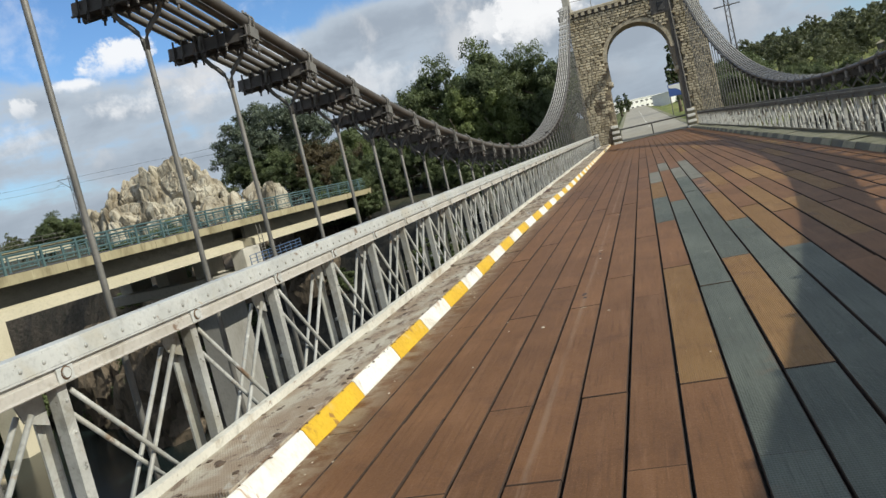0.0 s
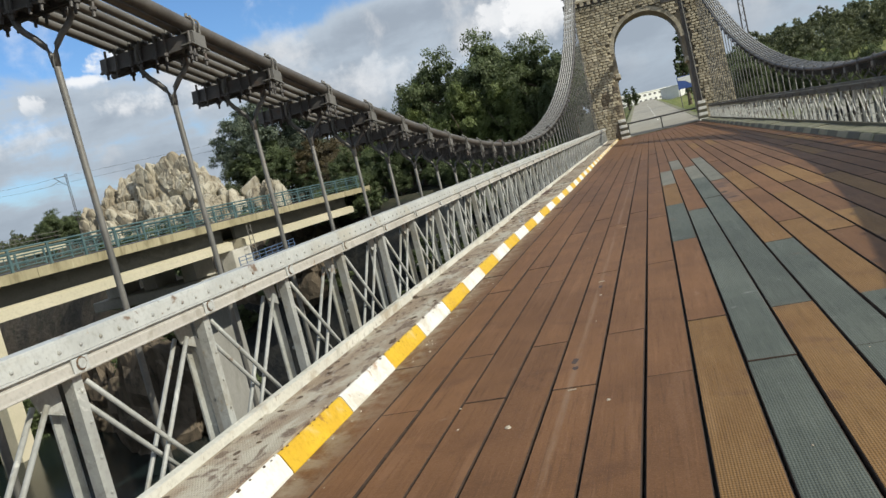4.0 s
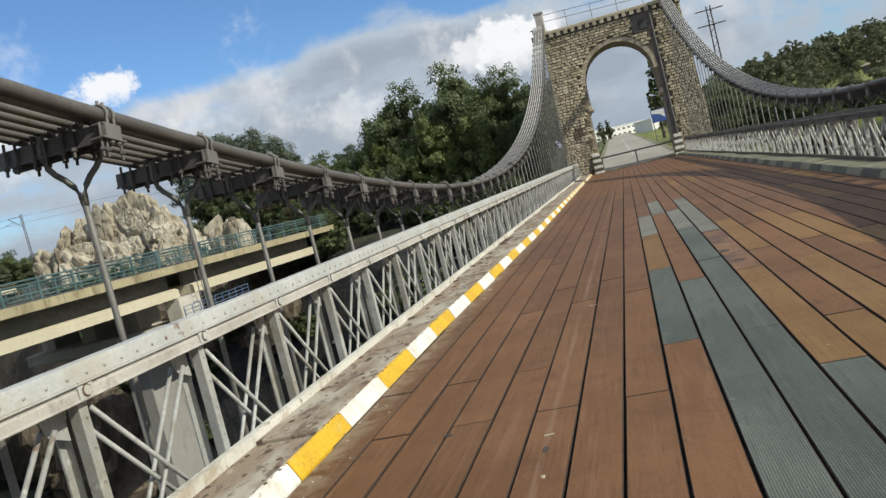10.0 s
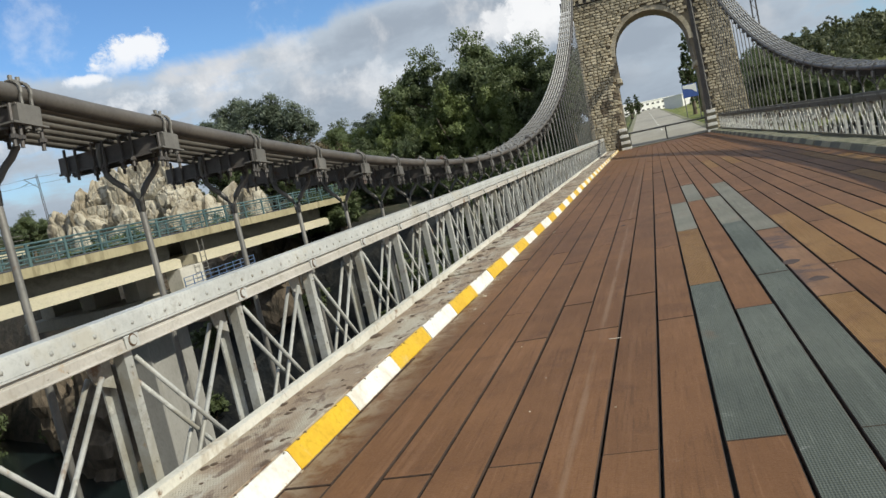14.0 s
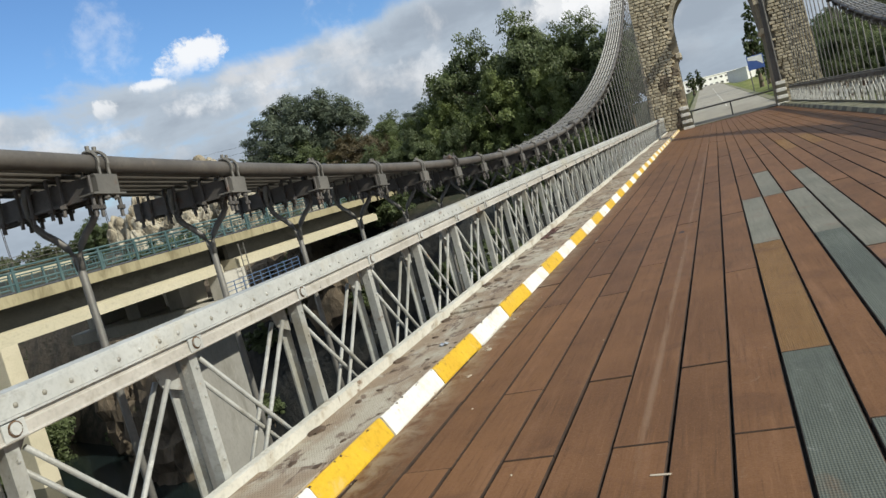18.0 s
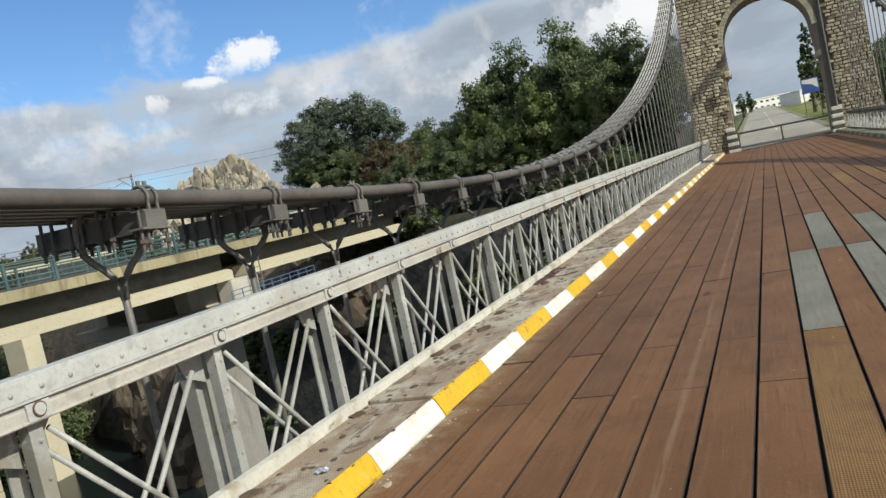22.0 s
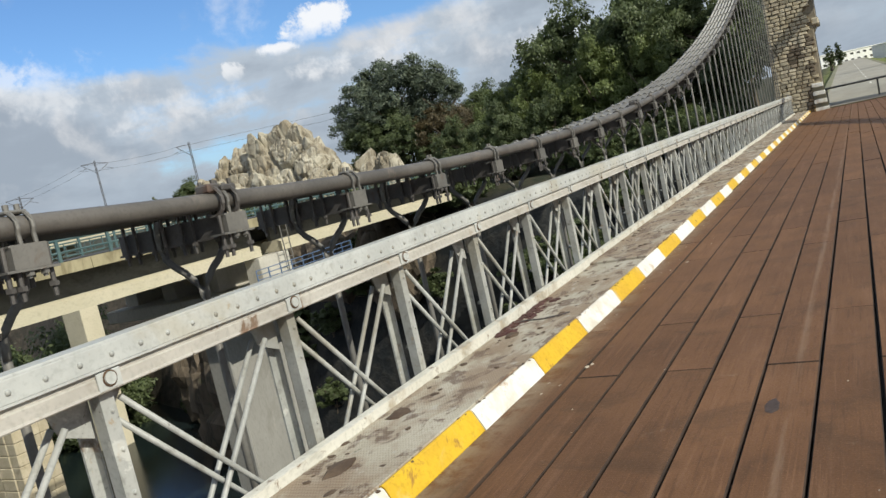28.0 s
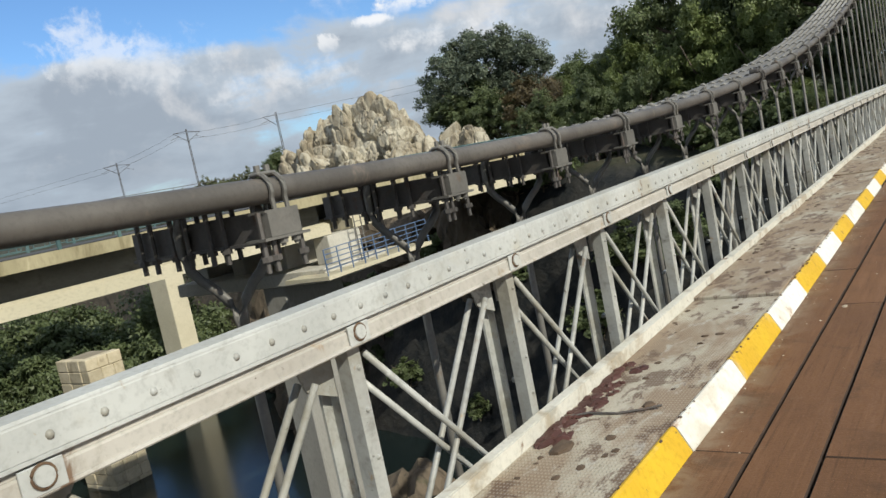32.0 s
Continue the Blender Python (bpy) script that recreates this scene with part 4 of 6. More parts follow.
    made["rod"] = mesh_of("rod", bm, hanger_steel, True)
    return made


HANG = hanger_parts()


def hanger(side, i):
    y = panel_y(i) - 0.03
    z = cable_z(y, side)
    slope = math.degrees(math.atan((cable_z(y + 0.1, side) - cable_z(y - 0.1, side)) / 0.2))
    x = rope_x(side, 0)
    own = thing("hanger", "dark steel clamp beam with bolts and forked hanger rod", "bridge hanger", (x, y, z), "cable hangers")
    flip = Matrix.Diagonal((1 if side == 0 else -1, 1, 1, 1))
    tilt = flip @ pose(0, 0, 0, slope, 0, 0)
    beam = part("beam", HANG["beam"], dark_steel, own, at=tilt)
    bracket = part("bracket", HANG["bracket"], dark_steel, own, at=tilt)
    part("collar", HANG["collar"], dark_steel, own, at=tilt)
    near = -2 < y < 26
    for k in range(1, ROPES):
        u = -BAND * k / (ROPES - 1)
        part("clip", HANG["clip"], clip_steel, own, at=tilt @ pose(u, 0, 0))
        for d in ((-0.042, 0.042) if near else (0.0,)):
            part("bolt", HANG["bolt"], dark_steel, beam, at=pose(u + d, 0.075 if k % 2 else -0.075, 0.03))
    if near:
        for dy in (-0.092, -0.045, 0.092):
            part("bolt", HANG["bolt"], dark_steel, bracket, at=pose(0.045, dy, -0.018))
    mid = -0.28
    part("fork_arm", HANG["arm"], hanger_steel, own, at=flip @ pose(mid, 0, 0))
    part("fork_arm", HANG["arm"], hanger_steel, own, at=flip @ pose(mid, 0, 0, 0, 0, 180))
    length = z - 0.45 - (camber(y) - 0.6)
    part("rod", HANG["rod"], hanger_steel, own, at=flip @ pose(mid, 0, -0.45) @ Matrix.Diagonal((1, 1, length, 1)))
    if side == 0 and i in (4, 12):
        # bolted splice box over the ropes
        bm = bmesh.new()
        box(bm, -0.062, 0.040, -0.115, -0.035, 0.045, 0.094, 0.010)
        box(bm, -0.050, 0.052, -0.030, 0.075, 0.048, 0.082, 0.008)
        for dx, dy in ((-0.04, -0.09), (0.02, -0.06), (-0.02, 0.0), (0.03, 0.05)):
            tube(bm, [(dx, dy, 0.07), (dx, dy, 0.112)], 0.012, 6)
        part("splice_box", bm, dark_steel, own, "bolted splice box on the cable", at=tilt)
        for dy in (-0.075, 0.035):
            bm = bmesh.new()
            tube(bm, [(0.078 * math.cos(a), dy, 0.078 * math.sin(a)) for a in np.linspace(-2.2, 2.2, 12)], 0.012, 6)
            part("strap", bm, dark_steel, own, at=tilt)
    return own


for i in range(-24, 41):
    hanger(0, i)
    hanger(1, i)

# ---- stone portal tower at the far end, and its twin behind ----
ARCH_X, ARCH_R, SPRING, IMPOST = 3.50, 2.36, 6.15, 4.48
LEFT_OUT, LEFT_IN, RIGHT_IN, RIGHT_OUT, BATTER = -1.42, 0.95, 6.12, 8.72, 0.039
TOP_Z, DEPTH = 9.95, 3.0


def arch_pts(r, n=22):
    """Slightly pointed arch over the springing line, from left to right."""
    out = []
    for k in range(n + 1):
        a = math.pi - math.pi * k / n
        out.append((ARCH_X + r * math.cos(a), SPRING + (r * 1.02) * math.sin(a) ** 0.97))
    return out


def tower(y0, faced, label):
    z0 = camber(TOWER_Y) - 0.3
    own = thing("portal_tower", label, "tower", (0, y0, 0))
    # core with the opening cut through
    bm = bmesh.new()
    ring = [(LEFT_IN, -14.0), (LEFT_IN, IMPOST - 0.35), (LEFT_IN + 0.20, IMPOST)] + arch_pts(ARCH_R) + [(RIGHT_IN - 0.10, IMPOST), (RIGHT_IN, IMPOST - 0.35), (RIGHT_IN, -14.0)]

    def outer(u, w):
        # matching point on the outside of the tower
        if w < SPRING + 0.5 and u < ARCH_X:
            return (LEFT_OUT + BATTER * w, w)
        if w < SPRING + 0.5:
            return (RIGHT_OUT - BATTER * w, w)
        return (LEFT_OUT + BATTER * TOP_Z + (RIGHT_OUT - LEFT_OUT - 2 * BATTER * TOP_Z) * (u - (ARCH_X - ARCH_R)) / (2 * ARCH_R), TOP_Z)
    edge = [outer(u, w) for u, w in ring]
    hi = [k for k, (u, w) in enumerate(ring) if w >= SPRING + 0.5]
    edge[hi[0]] = (LEFT_OUT + BATTER * TOP_Z, TOP_Z)
    edge[hi[-1]] = (RIGHT_OUT - BATTER * TOP_Z, TOP_Z)
    rows = [[bm.verts.new((u, yy, w)) for u, w in pts] for yy in (0.06, DEPTH) for pts in (ring, edge)]
    for k in range(len(ring) - 1):
        for a, b in ((rows[0], rows[1]), (rows[1], rows[3]), (rows[3], rows[2]), (rows[2], rows[0])):
            bm.faces.new((a[k], a[k + 1], b[k + 1], b[k]))
    bmesh.ops.recalc_face_normals(bm, faces=bm.faces[:])
    part("core", bm, mortar, own)
    # string course, cornice with dentils, parapet
    la, ra = LEFT_OUT + BATTER * TOP_Z, RIGHT_OUT - BATTER * TOP_Z
    bm = bmesh.new()
    box(bm, la - 0.22, ra + 0.22, -0.22, DEPTH + 0.22, TOP_Z + 0.28, TOP_Z + 0.50, 0.03)
    part("cornice", bm, stone_pale, own)
    bm = bmesh.new()
    box(bm, la - 0.06, ra + 0.06, -0.06, DEPTH + 0.06, TOP_Z, TOP_Z + 0.28)
    part("frieze", bm, render_grey, own)
    bm = bmesh.new()
    box(bm, -0.13, 0.13, -0.17, 0.0, TOP_Z + 0.02, TOP_Z + 0.27, 0.01)
    dent = mesh_of("dentil", bm, stone_pale)
    for k in range(19):
        part("dentil", dent, stone_pale, own, at=(la + 0.15 + k * (ra - la - 0.3) / 18, -0.06, 0))
    # arch ring
    for k in range(40):
        a0, a1 = math.pi - math.pi * k / 40 - 0.003, math.pi - math.pi * (k + 1) / 40 + 0.003
        def pt(a, r):
            return (ARCH_X + r * math.cos(a), SPRING + r * 1.02 * max(math.sin(a), 0) ** 0.97)
        bm = bmesh.new()
        prism(bm, [pt(a0, ARCH_R - 0.01), pt(a0, ARCH_R + 0.27), pt(a1, ARCH_R + 0.27), pt(a1, ARCH_R - 0.01)], "y", -0.05, 0.30)
        part("voussoir", bm, stone_pale, own)
    # corbels under the arch and pale quoins up the jambs
    for x0, x1 in ((LEFT_IN - 0.02, LEFT_IN + 0.30), (RIGHT_IN - 0.2, RIGHT_IN + 0.02)):
        bm = bmesh.new()
        box(bm, x0, x1, -0.02, DEPTH, IMPOST - 0.12, IMPOST + 0.22, 0.04)
        part("impost", bm, stone_pale, own)
    if faced:
        face_stones(own, y0)
    # saddles that carry the cables over the top
    for side in (0, 1):
        xa, xb = sorted((rope_x(side, 0), rope_x(side, ROPES - 1)))
        bm = bmesh.new()
        box(bm, xa - 0.2, xb + 0.2, 0.5, DEPTH - 0.5, TOP_Z + 0.50, TOP_Z + 0.72)
        box(bm, xa - 0.1, xb + 0.1, 0.7, DEPTH - 0.7, TOP_Z + 0.72, TOP_Z + 0.95, 0.05)
        part("cable_saddle", bm, concrete, own, "pale grey cable saddle block")
    return own


def face_stones(own, y0):
    """Rough-faced squared stone in courses on the two piers and the wall over the arch."""
    rnd = random.Random(7)
    shapes, dark_shapes = [], []
    for k in range(6):
        bm = bmesh.new()
        made = bmesh.ops.create_cube(bm, size=1, matrix=Matrix.Diagonal((1, 0.16, 1, 1)))
        front = [f for f in bm.faces if f.normal.y < -0.9][0]
        bmesh.ops.inset_region(bm, faces=[front], thickness=0.09, depth=0.0)
        for v in front.verts:
            v.co.y -= 0.055 + 0.05 * rnd.random()
            v.co.x += rnd.uniform(-0.04, 0.04)
            v.co.z += rnd.uniform(-0.04, 0.04)
        dark_shapes.append(mesh_of("stone", bm.copy(), stone_dark))
        shapes.append(mesh_of("stone", bm, stone))
    count = 0
    rest = []
    z, row = camber(TOWER_Y) - 0.2, 0
    while z < TOP_Z - 0.05:
        h = rnd.uniform(0.165, 0.215)
        lo, hi = LEFT_OUT + BATTER * z, RIGHT_OUT - BATTER * z
        x = lo
        while x < hi - 0.1:
            w = min(rnd.uniform(0.24, 0.46), hi - x)
            cx, cz = x + w / 2, z + h / 2
            # keep clear of the opening and its ring
            r = math.hypot(cx - ARCH_X, (cz - SPRING) / 1.02)
            inside = (cz < SPRING and LEFT_IN - w * 0.35 < cx < RIGHT_IN + w * 0.35) or (cz >= SPRING - 0.1 and r < ARCH_R + 0.25 + 0.1)
            duct = 5.95 < cx < 6.5 and cz > 1.2 or (5.0 < cx < 6.5 and cz > 8.6)
            if not inside and not duct:
                m = pose(cx, 0.05 - rnd.uniform(0, 0.02), cz) @ Matrix.Diagonal((w - 0.028, 1, h - 0.028, 1))
                if count < 300 and cx < 3.0:
                    stained = cx > LEFT_OUT + 0.9 and cz < 4.2 and noise.noise(Vector((cx * 1.6, 3.0, cz * 0.8))) > 0.05
                    part("stone", rnd.choice(dark_shapes if stained else shapes), stone, own, at=m)
                    count += 1
                else:
                    rest.append((rnd.choice(shapes), m))
            x += w
        z += h
        row += 1
    verts, faces = [], []
    for me, m in rest:
        o = len(verts)
        verts += [tuple(m @ v.co) for v in me.vertices]
        faces += [tuple(o + i for i in p.vertices) for p in me.polygons]
    me = bpy.data.meshes.new("stonework")
    me.from_pydata(verts, [], faces)
    me.materials.append(stone)
    tagged(part("stonework", me, stone, own), "rough coursed stone blocks", kind="stuff")
    # patched strip with a pipe on the right-hand jamb, and a small dark window
    bm = bmesh.new()
    box(bm, RIGHT_IN - 0.01, 6.50, -0.03, 0.3, 1.2, TOP_Z - 0.02)
    part("rendered_strip", bm, render_grey, own, "dark weathered render beside the opening")
    bm = bmesh.new()
    box(bm, 4.95, RIGHT_IN, -0.02, 0.1, 8.72, TOP_Z - 0.02)
    part("rendered_patch", bm, render_grey, own, "dark weathered render over the arch")
    bm = bmesh.new()
    tube(bm, [(6.42, -0.09, 1.0), (6.30, -0.09, TOP_Z)], 0.06, 8)
    part("pipe", bm, hanger_steel, own)
    bm = bmesh.new()
    box(bm, 5.42, 5.98, -0.06, -0.022, 8.86, 9.50, 0.02)
    box(bm, 5.47, 5.93, -0.066, -0.05, 8.91, 9.45)
    part("wall_opening", bm, asphalt_dark, own, "small dark square opening")
    # striped guard stones at the foot of each pier
    for side, xg in ((0, LEFT_IN), (1, RIGHT_IN)):
        for k in range(7):
            bm = bmesh.new()
            s = 1 if side == 0 else -1
            z = camber(TOWER_Y) - 0.05 + 0.21 * k
            box(bm, min(xg - s * 0.5, xg + s * (0.14 - 0.02 * k)), max(xg - s * 0.5, xg + s * (0.14 - 0.02 * k)), -0.30 + 0.02 * k, 0.2, z, z + 0.205, 0.02)
            part("guard_block", bm, kerb_white if k % 2 == 0 else kerb_dark, own)


far_tower = tower(TOWER_Y, True, "tall stone portal tower with rounded arch over the road")
near_tower = tower(BACK_TOWER_Y - DEPTH, False, "stone portal tower at the other end of the bridge")

# walkway rail and conduits on top of the tower
rail = thing("tower_rail", "thin rusty rails along the top of the tower", "rail", (0, TOWER_Y, TOP_Z + 0.5))
for z in (0.45, 0.9):
    bm = bmesh.new()
    tube(bm, [(-1.0, 0.3, z + 0.35), (8.2, 0.3, z)], 0.02, 6)
    part("bar", bm, hanger_steel, rail)
for k in range(6):
    bm = bmesh.new()
    tube(bm, [(-0.9 + 1.75 * k, 0.3, 0), (-0.9 + 1.75 * k, 0.3, 1.3 - 0.07 * k)], 0.02, 6)
    part("upright", bm, hanger_steel, rail)
lamp = thing("floodlight", "small dark floodlight bracket on the tower side", "floodlight", (-1.45, TOWER_Y - 0.2, TOP_Z + 0.1))
bm = bmesh.new()
box(bm, -0.28, 0.1, -0.2, 0.1, -0.15, 0.25, 0.03)
part("housing", bm, dark_steel, lamp)
bm = bmesh.new()
tube(bm, [(-0.1, 0, 0.2), (-0.12, 0, 0.75)], 0.03, 6)
tube(bm, [(-0.3, 0, 0.7), (0.25, 0, 0.8)], 0.03, 6)
part("arm", bm, dark_steel, lamp)

# tall stub on the left pier that the ropes pass over
stub = thing("cable_pylon", "grey steel cable pylon on the tower top", "pylon", (-0.95, TOWER_Y + 0.4, TOP_Z + 0.45))
bm = bmesh.new()
box(bm, -0.28, 0.28, -0.3, 0.3, 0, 1.45, 0.02)
box(bm, -0.34, 0.34, -0.36, 0.36, 1.45, 1.55)
part("shaft", bm, concrete, stub)

# ---- road beyond the portal ----
road = new("road", grid_mesh("road", [0.75, 2.0, 3.5, 5.0, 6.35], [TOWER_Y - 0.2, 57, 60, 70, 85, 100, 120, 140, 160, 190, 220, 260], lambda x, y: road_z(y), asphalt))
tagged(road, "worn pale asphalt road climbing away", "road", kind="structure")
for sgn, nm in ((0, "road_verge"), (1, "road_verge")):
    xs = (0.25, 0.75) if sgn == 0 else (6.35, 6.85)
    bm = bmesh.new()
    ys = [TOWER_Y + DEPTH, 70, 90, 120, 160, 200, 250]
    rings = [[bm.verts.new((x, y, road_z(y) + dz)) for x, dz in ((xs[0], -0.5), (xs[0], 0.02), (xs[1], 0.02), (xs[1], -0.5))] for y in ys]
    for a, b in zip(rings, rings[1:]):
        for i in range(3):
            bm.faces.new((a[i], b[i], b[i + 1], a[i + 1]))
    bmesh.ops.recalc_face_normals(bm, faces=bm.faces[:])
    ob = new(nm, mesh_of(nm, bm, verge_dirt))
    tagged(ob, "dusty grass verge beside the road", "verge", kind="structure")
bm = bmesh.new()
for k in range(14):
    y = 75 + 8 * k
    vs = [bm.verts.new((3.55 + u, y + w, road_z(y + w) + 0.006)) for u, w in ((-0.06, 0), (0.06, 0), (0.06, 3), (-0.06, 3))]
    bm.faces.new(vs)
ob = new("road_marking", mesh_of("road_marking", bm, kerb_white))
tagged(ob, "faded white dashed centre line", "road marking", kind="structure")

# low pipe barrier across the end of the deck
barrier = thing("pipe_barrier", "low dark pipe barrier across the road", "barrier", (0, 58.2, camber(TOWER_Y)))
bm = bmesh.new()
tube(bm, [(0.9, 0, 0.98), (6.4, 0, 0.95)], 0.055, 8)
part("pipe", bm, hanger_steel, barrier)
for x in (1.0, 3.5, 6.2):
    bm = bmesh.new()
    tube(bm, [(x, 0, 0.0), (x, 0, 0.98)], 0.045, 8)
    part("post", bm, hanger_steel, barrier)

# ---- road bridge of concrete beside the old one ----
def road_bridge_x(y):
    return -22.69 + 0.0523 * (y - 17.7)


rb = thing("concrete_bridge", "concrete girder road bridge with stained edge and teal railing", "bridge", (0, 0, 0.45))
Y0, Y1, JOINT = -45.0, 56.0, 36.2


def rb_sweep(outline, ya, yb):
    bm = bmesh.new()
    sweep(bm, outline, [(y, road_bridge_x(y), (0.364 - 0.004 * y)) for y in np.linspace(ya, yb, 9)])
    return bm


part("slab", rb_sweep([(-9.6, 0.42), (0.55, 0.42), (0.55, 0.10), (0.50, 0.06), (-9.6, 0.06)], Y0, Y1), concrete, rb)
y = Y0
while y < Y1:
    part("edge_beam", rb_sweep([(0.30, 0.425), (0.62, 0.425), (0.62, 0.02), (0.30, 0.02)], y + 0.01, min(y + 6.0, Y1) - 0.01), concrete_edge, rb)
    y += 6.0
part("road_surface", rb_sweep([(-9.2, 0.424), (0.0, 0.424), (0.0, 0.44), (-9.2, 0.44)], Y0, Y1), asphalt_dark, rb)
for ya, yb in ((Y0, -15.3), (-14.7, 14.5), (-14.7 + 24, JOINT - 0.5), (JOINT + 0.9, 53.2)):
    for gx in (-0.35, -3.1, -5.9, -8.6):
        if ya > -14 and ya < 10:
            ya = 14.5
        part("girder_web", rb_sweep([(gx - 0.42, 0.06), (gx - 0.20, 0.06), (gx - 0.20, -0.80), (gx - 0.42, -0.80)], ya, yb), concrete_shaded, rb, "stained girder web with the slab's shade in its colour")
        part("girder_flange", rb_sweep([(gx - 0.64, -0.80), (gx + 0.10, -0.80), (gx + 0.36, -0.90), (gx + 0.36, -1.32), (gx - 0.90, -1.32), (gx - 0.90, -0.90)], ya, yb), concrete_cream, rb)
# end blocks and pier with an access platform at the joint
for yj in (JOINT, -15.0, 14.5 - 60):
    xj = road_bridge_x(yj)
    bm = bmesh.new()
    box(bm, xj - 3.7, xj - 2.3, yj - 1.7, yj + 2.0, -26.0, -2.95, 0.06)
    part("pier", bm, concrete_pier, rb, "tall grey concrete pier")
    bm = bmesh.new()
    box(bm, xj - 9.4, xj + 0.5, yj - 1.9, yj + 2.2, -2.95, -2.35, 0.05)
    part("pier_cap", bm, concrete, rb)
    for gx in (-0.35, -3.1, -5.9, -8.6):
        bm = bmesh.new()
        box(bm, xj + gx - 0.45, xj + gx + 0.45, yj - 0.9, yj + 1.2, -2.35, -1.13, 0.03)
        part("bearing_block", bm, concrete, rb)
bm = bmesh.new()
xj = road_bridge_x(JOINT)
box(bm, xj - 1.0, xj + 1.5, JOINT - 2.8, JOINT + 4.4, -2.72, -2.56)
part("access_platform", bm, concrete_cream, rb, "narrow concrete access platform round the pier head")
for k in range(10):
    yy = JOINT - 2.75 + 0.78 * k
    bm = bmesh.new()
    tube(bm, [(xj + 1.45, yy, -2.56), (xj + 1.45, yy, -1.50)], 0.03, 6)
    part("platform_post", bm, blue_paint, rb)
for z in (-2.3, -2.1, -1.9, -1.7, -1.5):
    bm = bmesh.new()
    tube(bm, [(xj + 1.45, JOINT - 2.75, z), (xj + 1.45, JOINT + 4.3, z)], 0.022, 6)
    part("platform_rail", bm, blue_paint, rb)
bm = bmesh.new()
for gx in (0, 1):
    tube(bm, [(xj + 0.75, JOINT + 0.2 + 0.45 * gx, -2.5), (xj + 0.75, JOINT + 0.2 + 0.45 * gx, 0.1)], 0.03, 6)
for k in range(8):
    tube(bm, [(xj + 0.75, JOINT + 0.2, -2.3 + 0.3 * k), (xj + 0.75, JOINT + 0.65, -2.3 + 0.3 * k)], 0.018, 6)
part("ladder", bm, hanger_steel, rb)
# teal railing: posts, rails and infill frames
bm = bmesh.new()
box(bm, -0.045, 0.045, -0.06, 0.06, 0, 0.92, 0.01)
rb_post = mesh_of("railing_post", bm, teal_paint)
bm = bmesh.new()
tube(bm, [(0, 0.25, 0.16), (0, 1.75, 0.16)], 0.022, 6)
tube(bm, [(0, 0.25, 0.62), (0, 1.75, 0.62)], 0.022, 6)
for k in range(4):
    tube(bm, [(0, 0.25 + 0.5 * k, 0.16), (0, 0.25 + 0.5 * k, 0.62)], 0.018, 6)
rb_frame = mesh_of("railing_infill", bm, teal_paint)
y = -20.0
while y < 55:
    zz = 0.42 + (0.364 - 0.004 * y)
    for off in (0.45, -9.4):
        part("railing_post", rb_post, teal_paint, rb, at=(road_bridge_x(y) + off, y, zz))
        part("railing_infill", rb_frame, teal_paint, rb, at=pose(road_bridge_x(y) + off, y, zz, 0, 0, -3.0))
    y += 2.0
for off in (0.45, -9.4):
    for z, r in ((0.34, 0.035), (0.76, 0.04), (0.92, 0.045)):
        bm = bmesh.new()
        tube(bm, [(road_bridge_x(v) + off, v, 0.42 + z + (0.364 - 0.004 * v)) for v in np.linspace(-20, 55, 8)], r, 6)
        part("handrail", bm, teal_paint, rb)

# ---- railway bridge farther back ----
rw = thing("rail_bridge", "pale concrete railway viaduct on tall piers", "bridge", (-60, 0, 0.7))
bm = bmesh.new()
box(bm, -6, 0.4, -70, 66.5, 1.3, 2.1, 0.03)
part("beam", bm, concrete_cream, rw)
bm = bmesh.new()
box(bm, -6.2, 0.7, -70, 66.5, 2.1, 2.32, 0.03)
part("deck_edge", bm, concrete_edge, rw)
for yp in (-32, -2, 27.0, 56.35):
    bm = bmesh.new()
    box(bm, -4.65, -2.0, yp - 1.0, yp + 1.0, -30, 1.3, 0.05)
    part("pier", bm, concrete_cream, rw, "pale square concrete pier")
for k in range(46):
    bm = bmesh.new()
    yy = -68 + 2.9 * k
    tube(bm, [(0.55, yy, 2.3), (0.55, yy, 3.2)], 0.03, 5)
    part("rail_post", bm, hanger_steel, rw)
for z in (2.75, 3.2):
    bm = bmesh.new()
    tube(bm, [(0.55, -68, z), (0.55, 66, z)], 0.03, 5)
    part("rail_bar", bm, hanger_steel, rw)

old = thing("masonry_pier", "ruined pier of rough yellow stone", "pier", (-53.4, 41.0, -25))
rm = random.Random(12)
bm = bmesh.new()
prism(bm, [(0.08, -3), (3.1, -3), (2.95, 17.4), (0.25, 17.4)], "x", -3.92, -0.08)
part("core", bm, mortar, old)
for row in range(23):
    z = -3 + 0.89 * row
    ya, yb = 0.2 * row / 28, 3.2 - 0.2 * row / 28
    cuts = [ya, ya + (yb - ya) * rm.uniform(0.28, 0.42), ya + (yb - ya) * rm.uniform(0.6, 0.74), yb]
    for a, b in zip(cuts, cuts[1:]):
        bm = bmesh.new()
        box(bm, -0.9, rm.uniform(0.0, 0.07), a + 0.008, b - 0.008, z + 0.008, z + 0.882, 0.05)
        part("stone", bm, stone, old)
    for x0, x1 in ((-4.0, -2.5), (-2.5, -0.92)):
        bm = bmesh.new()
        box(bm, x0 + 0.02, x1 - 0.02, ya - rm.uniform(0.0, 0.06), ya + 0.6, z + 0.02, z + 0.87, 0.05)
        part("stone", bm, stone, old)


